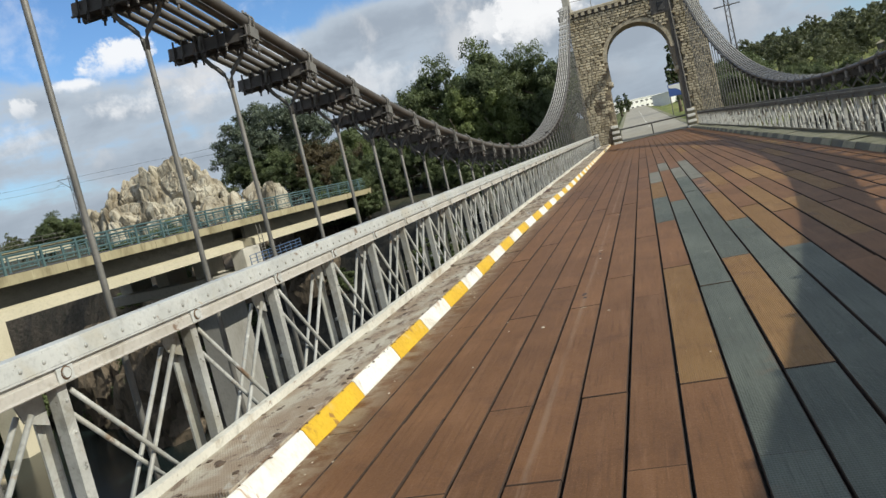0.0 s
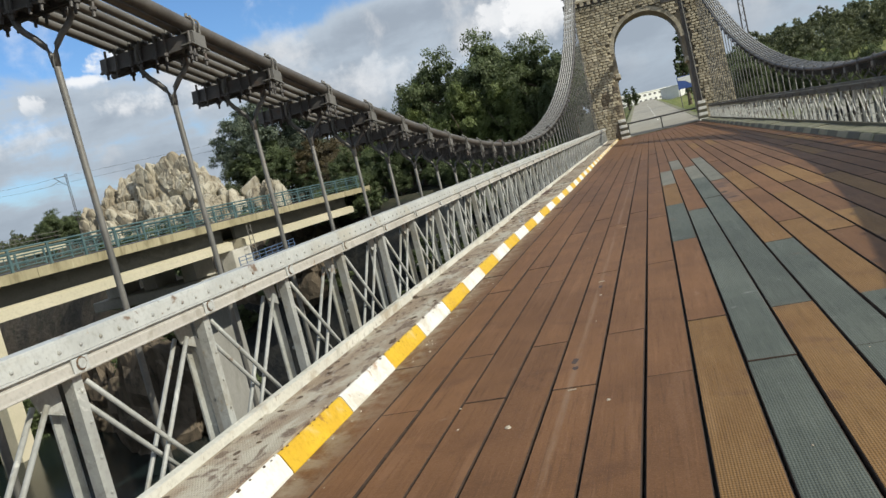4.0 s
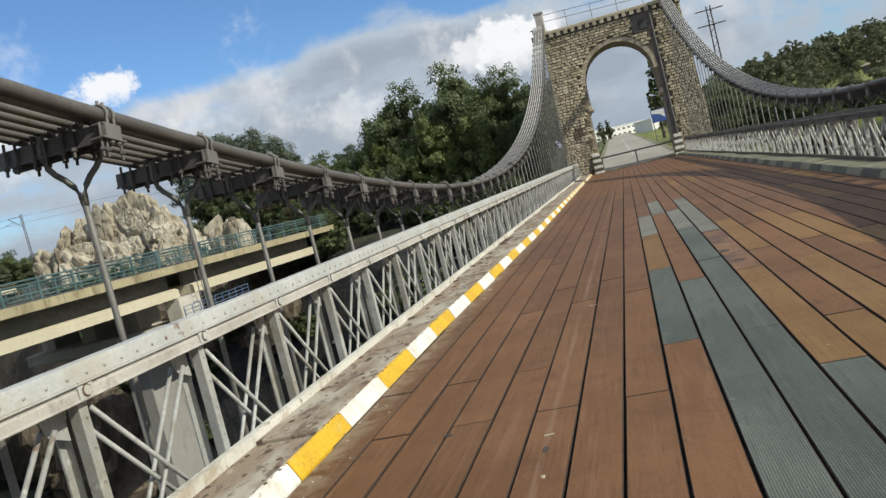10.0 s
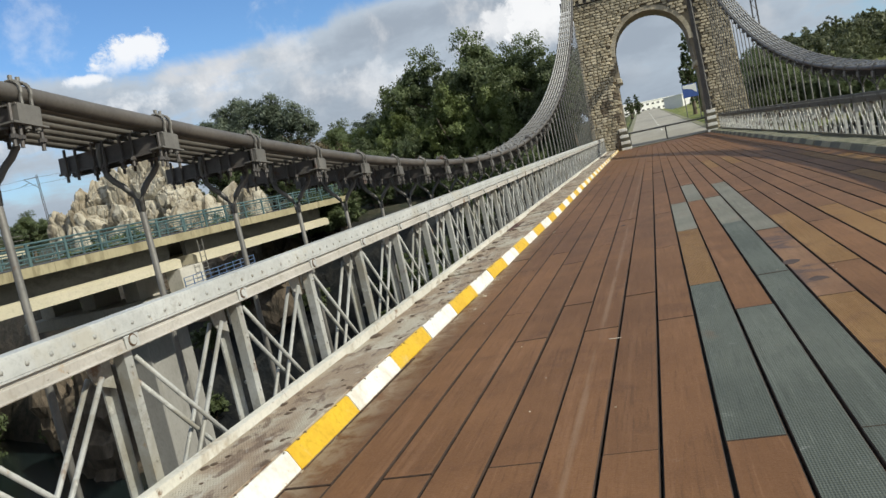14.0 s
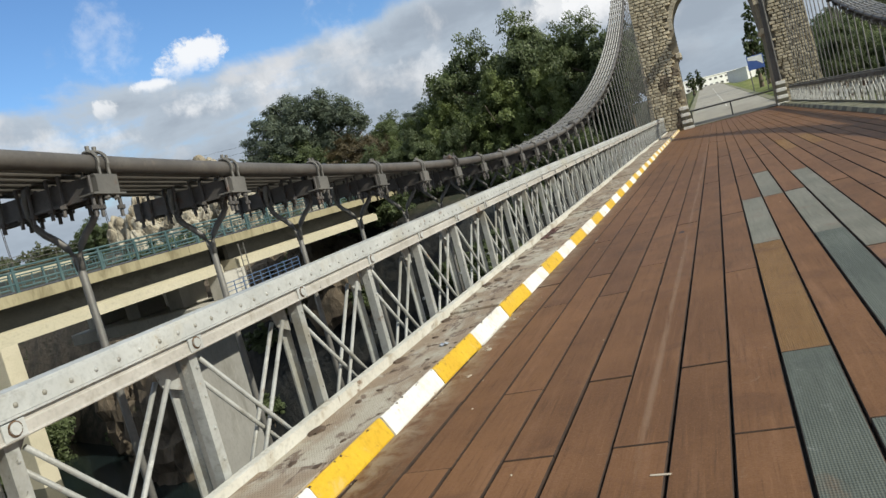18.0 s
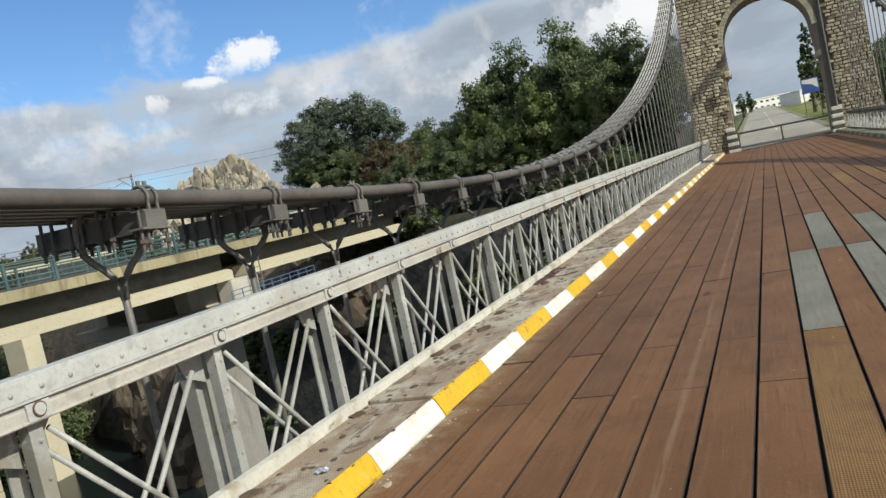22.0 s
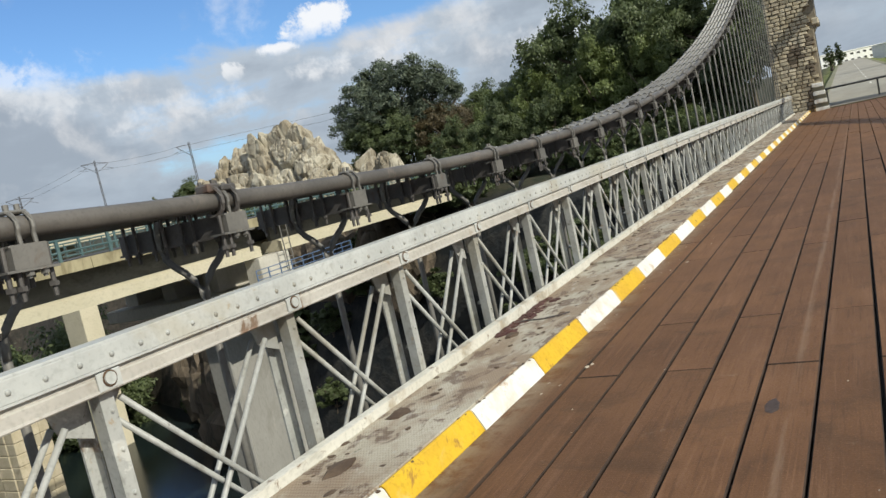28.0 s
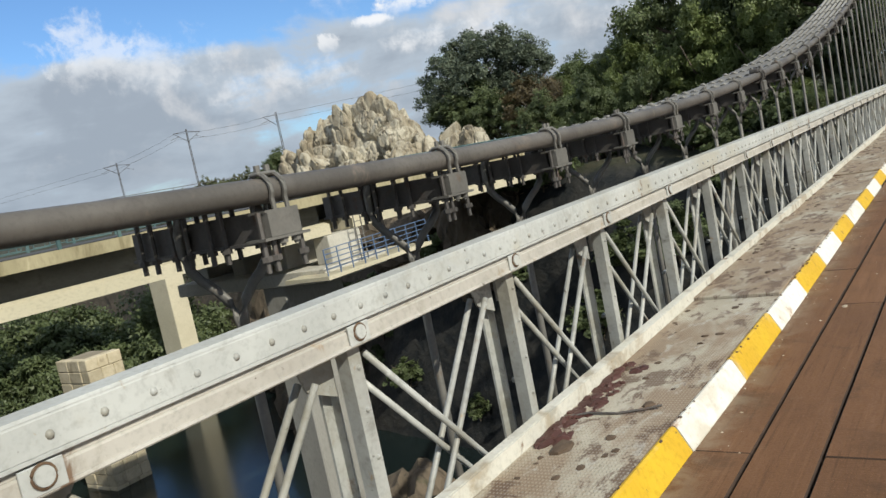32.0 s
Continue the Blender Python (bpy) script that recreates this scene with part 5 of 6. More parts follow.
# ---- overhead line masts ----
def mast(x, y, z0, z1, both):
    own = thing("line_mast", "dark lattice railway mast with bracket arms", "mast", (x, y, z0), "overhead line masts")
    h = z1 - z0
    bm = bmesh.new()
    for dx in (-0.16, 0.16):
        tube(bm, [(dx, 0, 0), (dx * 0.7, 0, h)], 0.045, 5)
    for k in range(int(h / 0.6)):
        s = 1 if k % 2 else -1
        tube(bm, [(-0.15 * s, 0, 0.6 * k), (0.15 * s, 0, 0.6 * k + 0.6)], 0.022, 4)
    part("lattice", bm, dark_steel, own)
    for s in ((1, -1) if both else (1,)):
        bm = bmesh.new()
        tube(bm, [(0, 0, h - 0.3), (0, -s * 2.2, h - 0.5)], 0.04, 5)
        tube(bm, [(0, 0, h - 1.7), (0, -s * 2.2, h - 0.5)], 0.035, 5)
        tube(bm, [(0, -s * 1.4, h - 0.95), (0, -s * 2.8, h - 1.3)], 0.03, 5)
        part("bracket_arm", bm, dark_steel, own)
    return own


MASTS = ((-70.0, 82.0, 2.0, 11.4, False), (-87.5, 82.0, 1.5, 12.6, True), (-105.0, 82.0, 1.0, 10.8, True))
for m_ in MASTS:
    mast(*m_)
for dz in (-0.5, -1.3):
    bm = bmesh.new()
    pts = []
    for (xa, ya, _, za, _), (xb, yb, _, zb, _) in zip(MASTS, MASTS[1:]):
        pts += [(xa + (xb - xa) * t, ya + (yb - ya) * t - 2.0, za + (zb - za) * t + dz - 1.2 * t * (1 - t)) for t in np.linspace(0, 1, 8)]
    pts = [(-40, 92, 11.0 + dz)] + pts + [(-220, 78, 10 + dz)]
    tube(bm, pts, 0.013, 4)
    ob = new("overhead_wire", mesh_of("overhead_wire", bm, dark_steel))
    tagged(ob, "thin dark railway contact wire", "wire", "overhead wires")


# ---- crag behind the road bridge ----
def rock_material(name, c1, c2, c3):
    m, nodes, links, bsdf = material(name)
    where = nodes.new("ShaderNodeNewGeometry")
    pos = where.outputs["Position"]
    up_streak = stretch(nodes, links, pos, (1.0, 1.0, 0.28))
    a = ramp(nodes, links, tex(nodes, links, up_streak, 0.45, 9.0, 0.62, 0.5), 0.38, 0.62)
    colour = blend(nodes, links, a, c1, c2)
    colour = blend(nodes, links, times(nodes, links, ramp(nodes, links, tex(nodes, links, up_streak, 1.3, 9.0, 0.68, 1.2), 0.53, 0.63), 0.7), colour, c3)
    colour = blend(nodes, links, times(nodes, links, ramp(nodes, links, tex(nodes, links, pos, 0.7, 8.0, 0.6), 0.60, 0.70), 0.5), colour, (0.05, 0.06, 0.03))
    links.new(colour, bsdf.inputs["Base Color"])
    bsdf.inputs["Roughness"].default_value = 0.92
    b = nodes.new("ShaderNodeBump")
    b.inputs["Strength"].default_value, b.inputs["Distance"].default_value = 0.9, 0.22
    links.new(tex(nodes, links, up_streak, 2.2, 10.0, 0.7), b.inputs["Height"])
    links.new(b.outputs[0], bsdf.inputs["Normal"])
    return m


crag_mat = rock_material("crag_rock", (0.29, 0.245, 0.175), (0.50, 0.46, 0.37), (0.10, 0.078, 0.055))
cliff_mat = rock_material("cliff_rock", (0.085, 0.066, 0.046), (0.16, 0.125, 0.09), (0.035, 0.03, 0.022))


def boulder(name, at, size, seed, mat, label, levels=5, rough=1.0, top=None):
    """A craggy block: a sphere cut by random planes, split along joints and pitted."""
    rnd = random.Random(seed)
    bm = bmesh.new()
    bmesh.ops.create_icosphere(bm, subdivisions=levels, radius=1.0)
    planes = []
    for _ in range(26):
        d = Vector((rnd.gauss(0, 1), rnd.gauss(0, 1), rnd.gauss(0, 0.6))).normalized()
        planes.append((d, rnd.uniform(0.60, 0.92)))
    o = Vector((seed * 3.7, seed * 1.3, 0.5))
    for v in bm.verts:
        p = v.co.copy()
        for d, c in planes:
            k = p.dot(d)
            if k > c:
                p -= d * (k - c) * 0.85
        q = Vector((p.x * size[0], p.y * size[1], p.z * size[2]))
        n1 = noise.ridged_multi_fractal(Vector((q.x * 0.8, q.y * 0.8, q.z * 0.7)) + o, 0.9, 2.1, 6, 1.0, 2.0)
        big, big_at = noise.voronoi(Vector((q.x * 0.27, q.y * 0.27, q.z * 0.27)) + o)
        small, small_at = noise.voronoi(Vector((q.x * 0.95, q.y * 0.95, q.z * 0.75)) + o)
        split = 1 - min(1.0, (big[1] - big[0]) * 6.0)
        joint = 1 - min(1.0, (small[1] - small[0]) * 9.0)
        # every block stands at its own depth
        step_out = 0.42 * noise.noise(big_at[0] * 3.1) + 0.13 * noise.noise(small_at[0] * 5.3)
        q += p.normalized() * rough * (0.11 * (n1 - 1.2) - 0.80 * split - 0.22 * joint + step_out)
        v.co = q
    if top is not None:
        reach = max(v.co.z for v in bm.verts)
        for v in bm.verts:
            if v.co.z > 0:
                v.co.z *= (top - at[2]) / reach
    ob = new(name, mesh_of(name, bm, mat))
    ob.location = at
    tagged(ob, label, "rock")
    return ob


for at, size, top, seed in (((-50.1, 77, 3.2), (4.9, 4.6, 6.6), 10.0, 1), ((-47.8, 76.4, 2.2), (3.6, 4.0, 4.6), 7.0, 2), ((-54.4, 77.5, 2.4), (3.4, 4.2, 6.6), 9.5, 3), ((-57.6, 77.2, 2.3), (3.4, 3.8, 6.4), 9.0, 10), ((-60.7, 76.6, 2.0), (3.0, 3.6, 5.6), 8.1, 6), ((-62.9, 76.4, 1.4), (2.6, 3.2, 4.8), 6.2, 18), ((-44.6, 76.0, 1.2), (2.2, 2.4, 3.2), 4.6, 19), ((-46.1, 74.6, 1.4), (2.6, 2.6, 3.4), 4.6, 4), ((-52.7, 73.4, 1.4), (3.4, 2.8, 3.8), 5.2, 7), ((-57.3, 73.4, 1.4), (3.2, 2.8, 4.0), 5.4, 8)):
    boulder("rock_crag", at, size, seed, crag_mat, "tall pale beige crag with deep cracks", 6 if seed < 4 or seed == 10 else 5, 1.0, top)
boulder("rock_crag", (-42.2, 77.3, 1.4), (2.6, 2.6, 3.6), 5, crag_mat, "low pale crag beside the larger one", 5, 0.8, 5.0)
boulder("rock_crag", (-39.4, 77.5, 1.2), (2.4, 2.6, 3.2), 9, crag_mat, "low pale crag beside the larger one", 5, 0.8, 4.3)
for at, size, seed in (((-27, 56, -4.5), (5, 3.5, 4.5), 11), ((-35, 58, -4), (6, 3.5, 4.2), 12), ((-45, 56, -16), (6, 6, 10), 14), ((-57, 65, -15), (6, 6, 9), 16), ((-30, 46, -21), (6, 5, 5), 17)):
    boulder("cliff_rock", at, size, seed, cliff_mat, "brown weathered rock face on the gorge side", 4, 1.3)
for at, size, seed in (((-16, 14, -19), (6, 5, 4.5), 21), ((-17, 4, -18), (5, 6, 5), 22), ((-40, 36, -23), (7, 7, 6), 24), ((-26, 30, -23), (6, 5, 5), 25)):
    boulder("gorge_boulder", at, size, seed, cliff_mat, "brown boulder in the gorge below the bridge", 4, 1.2)


# ---- trees ----
bark = worn("bark", (0.11, 0.085, 0.06), (0.17, 0.135, 0.10), 0.9, 0, 15, 1.5, (((0.25, 0.21, 0.17), 3.0, 0.55, 0.7, 0.5),), 0.5, 12, (1, 1, 0.3), bump_distance=0.02)
leaf_dark = leaf_material("leaf_dark", (0.073, 0.100, 0.041), (0.137, 0.171, 0.073))
leaf_grey = leaf_material("leaf_grey", (0.088, 0.115, 0.077), (0.147, 0.177, 0.120))
leaf_fresh = leaf_material("leaf_fresh", (0.092, 0.124, 0.037), (0.167, 0.207, 0.067))
leaf_hill = leaf_material("leaf_hill", (0.085, 0.100, 0.050), (0.150, 0.165, 0.085))
leaf_rusty = leaf_material("leaf_rusty", (0.085, 0.068, 0.034), (0.135, 0.105, 0.052))


def crown_mesh(name, seed, clumps, radius, height, base, leaf, per_clump, mat, shape=1.0):
    """Leaves in small clumps over the rounded heads of many boughs, facing outwards, with gaps between."""
    rnd = np.random.RandomState(seed)
    verts, faces = [], []
    heads = []
    while len(heads) < 22:
        p = rnd.uniform(-1, 1, 3)
        r = np.linalg.norm(p)
        if 0.30 < r < 0.80 and all(np.linalg.norm(p - q) > 0.26 for q, _ in heads):
            heads.append((p * (1 + 0.20 * noise.noise(Vector(p * 2.3) + Vector((seed, 0, 0)))), rnd.uniform(0.26, 0.44)))
    for c in range(clumps):
        head, hr = heads[rnd.randint(len(heads))]
        out = rnd.normal(0, 1, 3)
        out[2] = out[2] * 0.8 + 0.35
        out /= np.linalg.norm(out)
        p = head + out * hr * rnd.uniform(0.62, 1.0)
        taper = 1 - 0.35 * shape * max(p[2], 0)
        centre = np.array([p[0] * radius * taper, p[1] * radius * taper, base + (p[2] + 1) * height / 2])
        spread_r = radius * rnd.uniform(0.07, 0.15)
        n = int(per_clump * rnd.uniform(0.6, 1.4))
        offs = np.clip(rnd.normal(0, 0.55, (n, 3)), -1.1, 1.1) * spread_r
        offs[:, 2] *= 0.75
        face = out * 0.9 + np.array([0, 0, 0.25]) + rnd.normal(0, 0.55, (n, 3))
        face /= np.linalg.norm(face, axis=1)[:, None]
        a = rnd.normal(0, 1, (n, 3))
        a -= (a * face).sum(1)[:, None] * face
        a /= np.linalg.norm(a, axis=1)[:, None]
        b = np.cross(face, a)
        size = leaf * rnd.uniform(0.6, 1.3, n)[:, None]
        mid = centre + offs
        o = len(verts)
        quad = np.stack([mid - a * size, mid + b * size * 0.5, mid + a * size, mid - b * size * 0.5], 1).reshape(-1, 3)
        verts += quad.tolist()
        faces += [(o + 4 * k, o + 4 * k + 1, o + 4 * k + 2, o + 4 * k + 3) for k in range(n)]
    # bring the crown to the height and width asked for
    co = np.array(verts)
    co[:, 2] = base + (co[:, 2] - base) * height / (np.percentile(co[:, 2], 99.6) - base)
    co[:, :2] *= radius / np.percentile(np.hypot(co[:, 0], co[:, 1]), 97)
    me = bpy.data.meshes.new(name)
    me.from_pydata(co.tolist(), [], faces)
    me.materials.append(mat)
    return me


def trunk_mesh(seed, height, r, radius, base):
    rnd = random.Random(seed)
    bm = bmesh.new()
    top = base + (height - base) * 0.55
    pts = [(rnd.uniform(-0.12, 0.12) * k, rnd.uniform(-0.12, 0.12) * k, -0.8 + (top + 0.8) * k / 5) for k in range(6)]
    tube(bm, pts, [r * (1.25, 1.0, 0.85, 0.7, 0.5, 0.3)[k] for k in range(6)], 9)
    for k in range(9):
        a = 2 * math.pi * k / 9 + rnd.uniform(-0.3, 0.3)
        z0 = base * 0.7 + (top - base * 0.7) * rnd.uniform(0.1, 1.0)
        l = radius * rnd.uniform(0.5, 0.85)
        e = Vector((math.cos(a) * l, math.sin(a) * l, z0 + l * rnd.uniform(0.4, 0.9)))
        s = Vector((0, 0, z0))
        m = (s + e) / 2 + Vector((0, 0, -0.15 * l))
        tube(bm, [s, m, e], [r * 0.38, r * 0.25, r * 0.1], 6)
    return mesh_of("trunk", bm, bark, True)


KINDS = {}


def tree_kind(key, seed, height, radius, base, mat, clumps, per, leaf, label, shape=1.0):
    KINDS[key] = (trunk_mesh(seed, height, 0.035 * height, radius, base), crown_mesh("crown", seed, clumps, radius, height - base, base, leaf, per, mat, shape), label)


tree_kind("broad", 31, 10.0, 4.4, 1.4, leaf_dark, 300, 105, 0.125, "large dense dark green tree on the bank")
tree_kind("fresh", 32, 9.0, 3.8, 0.8, leaf_fresh, 260, 100, 0.12, "leafy bright green tree on the bank")
tree_kind("gum", 33, 12.0, 4.2, 2.6, leaf_grey, 230, 95, 0.13, "tall grey-green gum tree with open crown", 0.6)
tree_kind("rusty", 34, 7.0, 3.4, 0.5, leaf_rusty, 190, 85, 0.12, "brownish autumnal bush-like tree")
tree_kind("shrub", 35, 3.4, 2.2, 0.1, leaf_dark, 90, 60, 0.13, "dark green shrub on the gorge side")
tree_kind("poplar", 36, 13.0, 2.0, 1.0, leaf_dark, 260, 80, 0.17, "tall narrow dark green tree beside the road", 0.4)


def tree(key, x, y, z, s, turn, sz=None):
    trunk, crown, label = KINDS[key]
    own = thing("tree" if key != "shrub" else "shrub", label, "tree" if key != "shrub" else "shrub", (x, y, z), "trees on the banks")
    own.matrix_basis = pose(x, y, z, 0, 0, turn) @ Matrix.Diagonal((s, s, sz or s, 1))
    part("trunk", trunk, bark, own)
    part("crown", crown, leaf_dark, own)
    return own


rt = random.Random(5)
# grove beside the portal
for key, x, y, top in (("broad", -9.6, 63, 11.3), ("broad", -14.2, 63, 10.8), ("broad", -5.6, 62.5, 9.8), ("gum", -3.4, 66, 8.9), ("fresh", -11.8, 59.5, 7.4), ("fresh", -16.8, 61.5, 7.2), ("broad", -19.0, 65, 7.4), ("fresh", -8.2, 59.0, 6.6),
                       ("broad", -4.3, 60.0, 6.4), ("fresh", -20.8, 62.5, 6.0), ("gum", -11.6, 69, 9.8), ("rusty", -23.2, 66, 5.4), ("broad", -15.0, 58.5, 5.0), ("shrub", -6.8, 56.8, 1.8), ("shrub", -11.0, 56.5, 1.6), ("broad", -18.8, 58.2, 3.8), ("broad", -23.5, 61, 4.2), ("gum", -2.0, 70, 9.0), ("broad", -7.6, 66, 10.0), ("broad", -16.0, 67, 8.6)):
    g = ground_z(x, y)
    h = {"broad": 10.0, "fresh": 9.0, "gum": 12.0, "rusty": 7.0, "shrub": 3.4}[key]
    s = max((top - g) / h, 0.55)
    tree(key, x, y, g - 0.1, s * rt.uniform(0.66, 0.82), rt.uniform(0, 360), s)
# undergrowth along the edge of the bank
for k in range(26):
    x = rt.uniform(-34, -3)
    y = far_bank(x) + rt.uniform(-1.0, 4.0)
    s = rt.uniform(0.22, 0.34)
    tree(rt.choice(("broad", "broad", "fresh")), x, y, ground_z(x, y) - 0.3, s, rt.uniform(0, 360), s)
# gum trees farther left
for key, x, y, top in (("gum", -43.4, 87, 14.8), ("gum", -47.3, 88, 14.0), ("gum", -39.8, 87, 14.0), ("gum", -36.7, 86, 12.2), ("broad", -43.1, 84, 9.8), ("rusty", -35.4, 82, 7.8), ("rusty", -32.1, 80, 7.0), ("broad", -31.6, 86, 9.2), ("gum", -28.7, 88, 9.4), ("fresh", -26.8, 78, 7.0), ("broad", -23.9, 74, 7.0), ("broad", -39.2, 82, 7.4), ("rusty", -28.7, 72, 4.8), ("broad", -34.5, 79, 4.8), ("fresh", -23.0, 80, 7.8), ("gum", -45.5, 84.5, 11.0)):
    g = ground_z(x, y)
    h = {"broad": 10.0, "fresh": 9.0, "gum": 12.0, "rusty": 7.0, "shrub": 3.4}[key]
    tree(key, x, y, g - 0.1, (top - g) / h, rt.uniform(0, 360))
# scattered farther trees on the left
for x, y, top in ((-83, 110, 9), (-87, 112, 8), (-95, 118, 7.5), (-104, 116, 6), (-112, 130, 6.5), (-125, 132, 6), (-140, 128, 6), (-80, 100, 6), (-155, 140, 6.5), (-118, 122, 5)):
    g = ground_z(x, y)
    tree("gum", x, y, g - 0.2, max((top - g) / 12.0, 0.35), rt.uniform(0, 360))
# shrubs down the gorge sides
for k in range(60):
    x = rt.uniform(-60, -7)
    y = far_bank(x) - rt.uniform(-1.5, 10)
    if ground_z(x, y) < WATER + 0.2:
        continue
    tree("shrub", x, y, ground_z(x, y) - 0.2, rt.uniform(0.5, 1.1), rt.uniform(0, 360))
for k in range(40):
    x, y = rt.uniform(-60, -9), rt.uniform(-6, 40)
    if ground_z(x, y) < WATER + 0.2:
        continue
    tree("shrub", x, y, ground_z(x, y) - 0.2, rt.uniform(0.5, 1.2), rt.uniform(0, 360))
# trees standing in the gorge under the railway
for x, y, top in ((-82, 52, -5.0), (-76, 45, -7.0), (-90, 58, -4.5), (-72, 60, -6.0), (-68, 38, -9.0), (-84, 40, -7.0), (-96, 50, -5.0), (-78, 66, -5.5)):
    g = ground_z(x, y)
    s = max((top - g) / 10.0, 0.5)
    tree("broad", x, y, g - 0.3, s, rt.uniform(0, 360), s)
# beyond the portal
for key, x, y, s, sz in (("poplar", 9.3, 120, 0.62, 0.86), ("poplar", 10.6, 124, 0.6, 0.5), ("poplar", 1.2, 205, 0.6, 0.42), ("poplar", -0.6, 200, 0.7, 0.40)):
    tree(key, x, y, ground_z(x, y), s, rt.uniform(0, 360), sz)
# growth along the foot of the far bank
for k in range(46):
    x = rt.uniform(-75, -8)
    y = rt.uniform(24, far_bank(x) - 7)
    if ground_z(x, y) < WATER + 0.2:
        continue
    # open water between the bridges
    if x < -25 and abs(y - 12 - 0.66 * (2 - x)) < 6.5:
        continue
    if -34 < x < -20 and 32 < y < 40 or -68 < x < -58 and 41 < y < 58:
        continue
    tree(rt.choice(("broad", "shrub", "shrub", "rusty")), x, y, ground_z(x, y) - 0.2, rt.uniform(0.35, 0.7), rt.uniform(0, 360))


def woodland(name, label, spots, seed):
    """Far trees, too many and too small to tell apart: trunks and clumps of leaves in one mesh."""
    rnd = np.random.RandomState(seed)
    lib = []
    for s in range(4):
        me = crown_mesh("lib", 60 + s, 60, 3.0, 6.0, 1.0, 0.30, 20, leaf_hill)
        lib.append((np.array([v.co[:] for v in me.vertices]), len(me.polygons)))
        bpy.data.meshes.remove(me)
    vs, fs, o = [], [], 0
    for x, y, s in spots:
        co, n = lib[rnd.randint(4)]
        a = rnd.uniform(0, 6.28)
        c, sn = math.cos(a), math.sin(a)
        p = co * s * np.array([1, 1, rnd.uniform(0.8, 1.25)])
        p = np.stack([p[:, 0] * c - p[:, 1] * sn + x, p[:, 0] * sn + p[:, 1] * c + y, p[:, 2] + ground_z(x, y)], 1)
        vs.append(p)
        fs += [(o + 4 * k, o + 4 * k + 1, o + 4 * k + 2, o + 4 * k + 3) for k in range(n)]
        o += 4 * n
        t = np.array([(dx, dy, dz) for dz in (-0.5, 3.0) for dx, dy in ((-0.15, -0.15), (0.15, -0.15), (0.15, 0.15), (-0.15, 0.15))]) * s + np.array([x, y, ground_z(x, y)])
        vs.append(t)
        fs += [(o, o + 1, o + 5, o + 4), (o + 1, o + 2, o + 6, o + 5), (o + 2, o + 3, o + 7, o + 6), (o + 3, o, o + 4, o + 7)]
        o += 8
    me = bpy.data.meshes.new(name)
    me.from_pydata(np.concatenate(vs).tolist(), [], fs)
    me.materials.append(leaf_hill)
    return tagged(new(name, me), label, "woods", kind="stuff")


hill_spots = []
for k in range(440):
    x, y = rt.uniform(18, 150), rt.uniform(130, 290)
    if x < 30 + (y - 165) * 0.10:
        continue
    hill_spots.append((x, y, rt.uniform(0.6, 1.0)))
for k in range(150):
    y = rt.uniform(95, 165)
    x = rt.uniform(20, 80) + (y - 95) * 0.2
    hill_spots.append((x, y, rt.uniform(0.22, 0.5)))
woodland("hill_woods", "dark mixed woods covering the hill", hill_spots, 1)
far_spots = [(rt.uniform(-420, -90), rt.uniform(180, 420), rt.uniform(0.7, 1.3)) for k in range(260)]
woodland("far_woods", "distant dark tree line across the plain", far_spots, 2)
for x, y, top in ((-90, 100, 8.6), (-87, 103, 7.5), (-94, 101, 6.5), (-97, 106, 6.0)):
    g = ground_z(x, y)
    tree("broad", x, y, g - 0.2, (top - g) / 10.0, rt.uniform(0, 360))
# thicket on the right bank below the portal
for k in range(72):
    x, y = rt.uniform(9.5, 32), rt.uniform(44, 64)
    key = rt.choice(("broad", "broad", "shrub"))
    top = rt.uniform(-1.2, 0.5)
    g = ground_z(x, y)
    h = {"broad": 10.0, "fresh": 9.0, "shrub": 3.4}[key]
    tree(key, x, y, g - 0.2, min(max((top - g) / h, 0.3), 0.9), rt.uniform(0, 360))

for x, y, s in ((11.3, 63, 0.45), (12.2, 70, 0.5), (12.4, 77, 0.55), (14.0, 82, 0.55), (13.2, 89, 0.6), (15.2, 96, 0.6), (16.6, 104, 0.65)):
    tree("broad", x, y, ground_z(x, y) - 0.2, s, rt.uniform(0, 360))

# ---- white building and sign at the head of the road ----
def white_block(x0, x1, y, z0, z1, rows, cols, label):
    own = thing("white_building", label, "building")
    own.matrix_basis = pose((x0 + x1) / 2, y, z0, 0, 0, 38)
    w, h = (x1 - x0) / math.cos(math.radians(38)), z1 - z0
    bm = bmesh.new()
    box(bm, -w / 2, w / 2, 0, 8, -3, h)
    part("wall", bm, white_wall, own)
    bm = bmesh.new()
    box(bm, -w / 2 - 0.2, w / 2 + 0.2, -0.2, 8.2, h, h + 0.25)
    part("roof_edge", bm, white_wall, own)
    for r in range(rows):
        for c in range(cols):
            bm = bmesh.new()
            cx, cz = -w / 2 + w * (c + 0.5) / cols, h * (r + 0.5) / rows
            box(bm, cx - w / cols * 0.28, cx + w / cols * 0.28, -0.05, 0.02, cz - h / rows * 0.22, cz + h / rows * 0.2)
            w_ = part("window", bm, white_wall, own)
            bm = bmesh.new()
            box(bm, cx - w / cols * 0.24, cx + w / cols * 0.24, -0.07, -0.055, cz - h / rows * 0.18, cz + h / rows * 0.16)
            part("pane", bm, asphalt_dark, w_)
    return own


white_block(1.6, 13.0, 266, 4.7, 8.0, 2, 7, "long white two-storey building at the top of the road")
white_block(-3.8, 0.2, 259, 4.4, 8.2, 2, 2, "small white building beside the road")
white_block(13.5, 17.0, 240, 5.6, 7.2, 1, 2, "low white building beside the road")

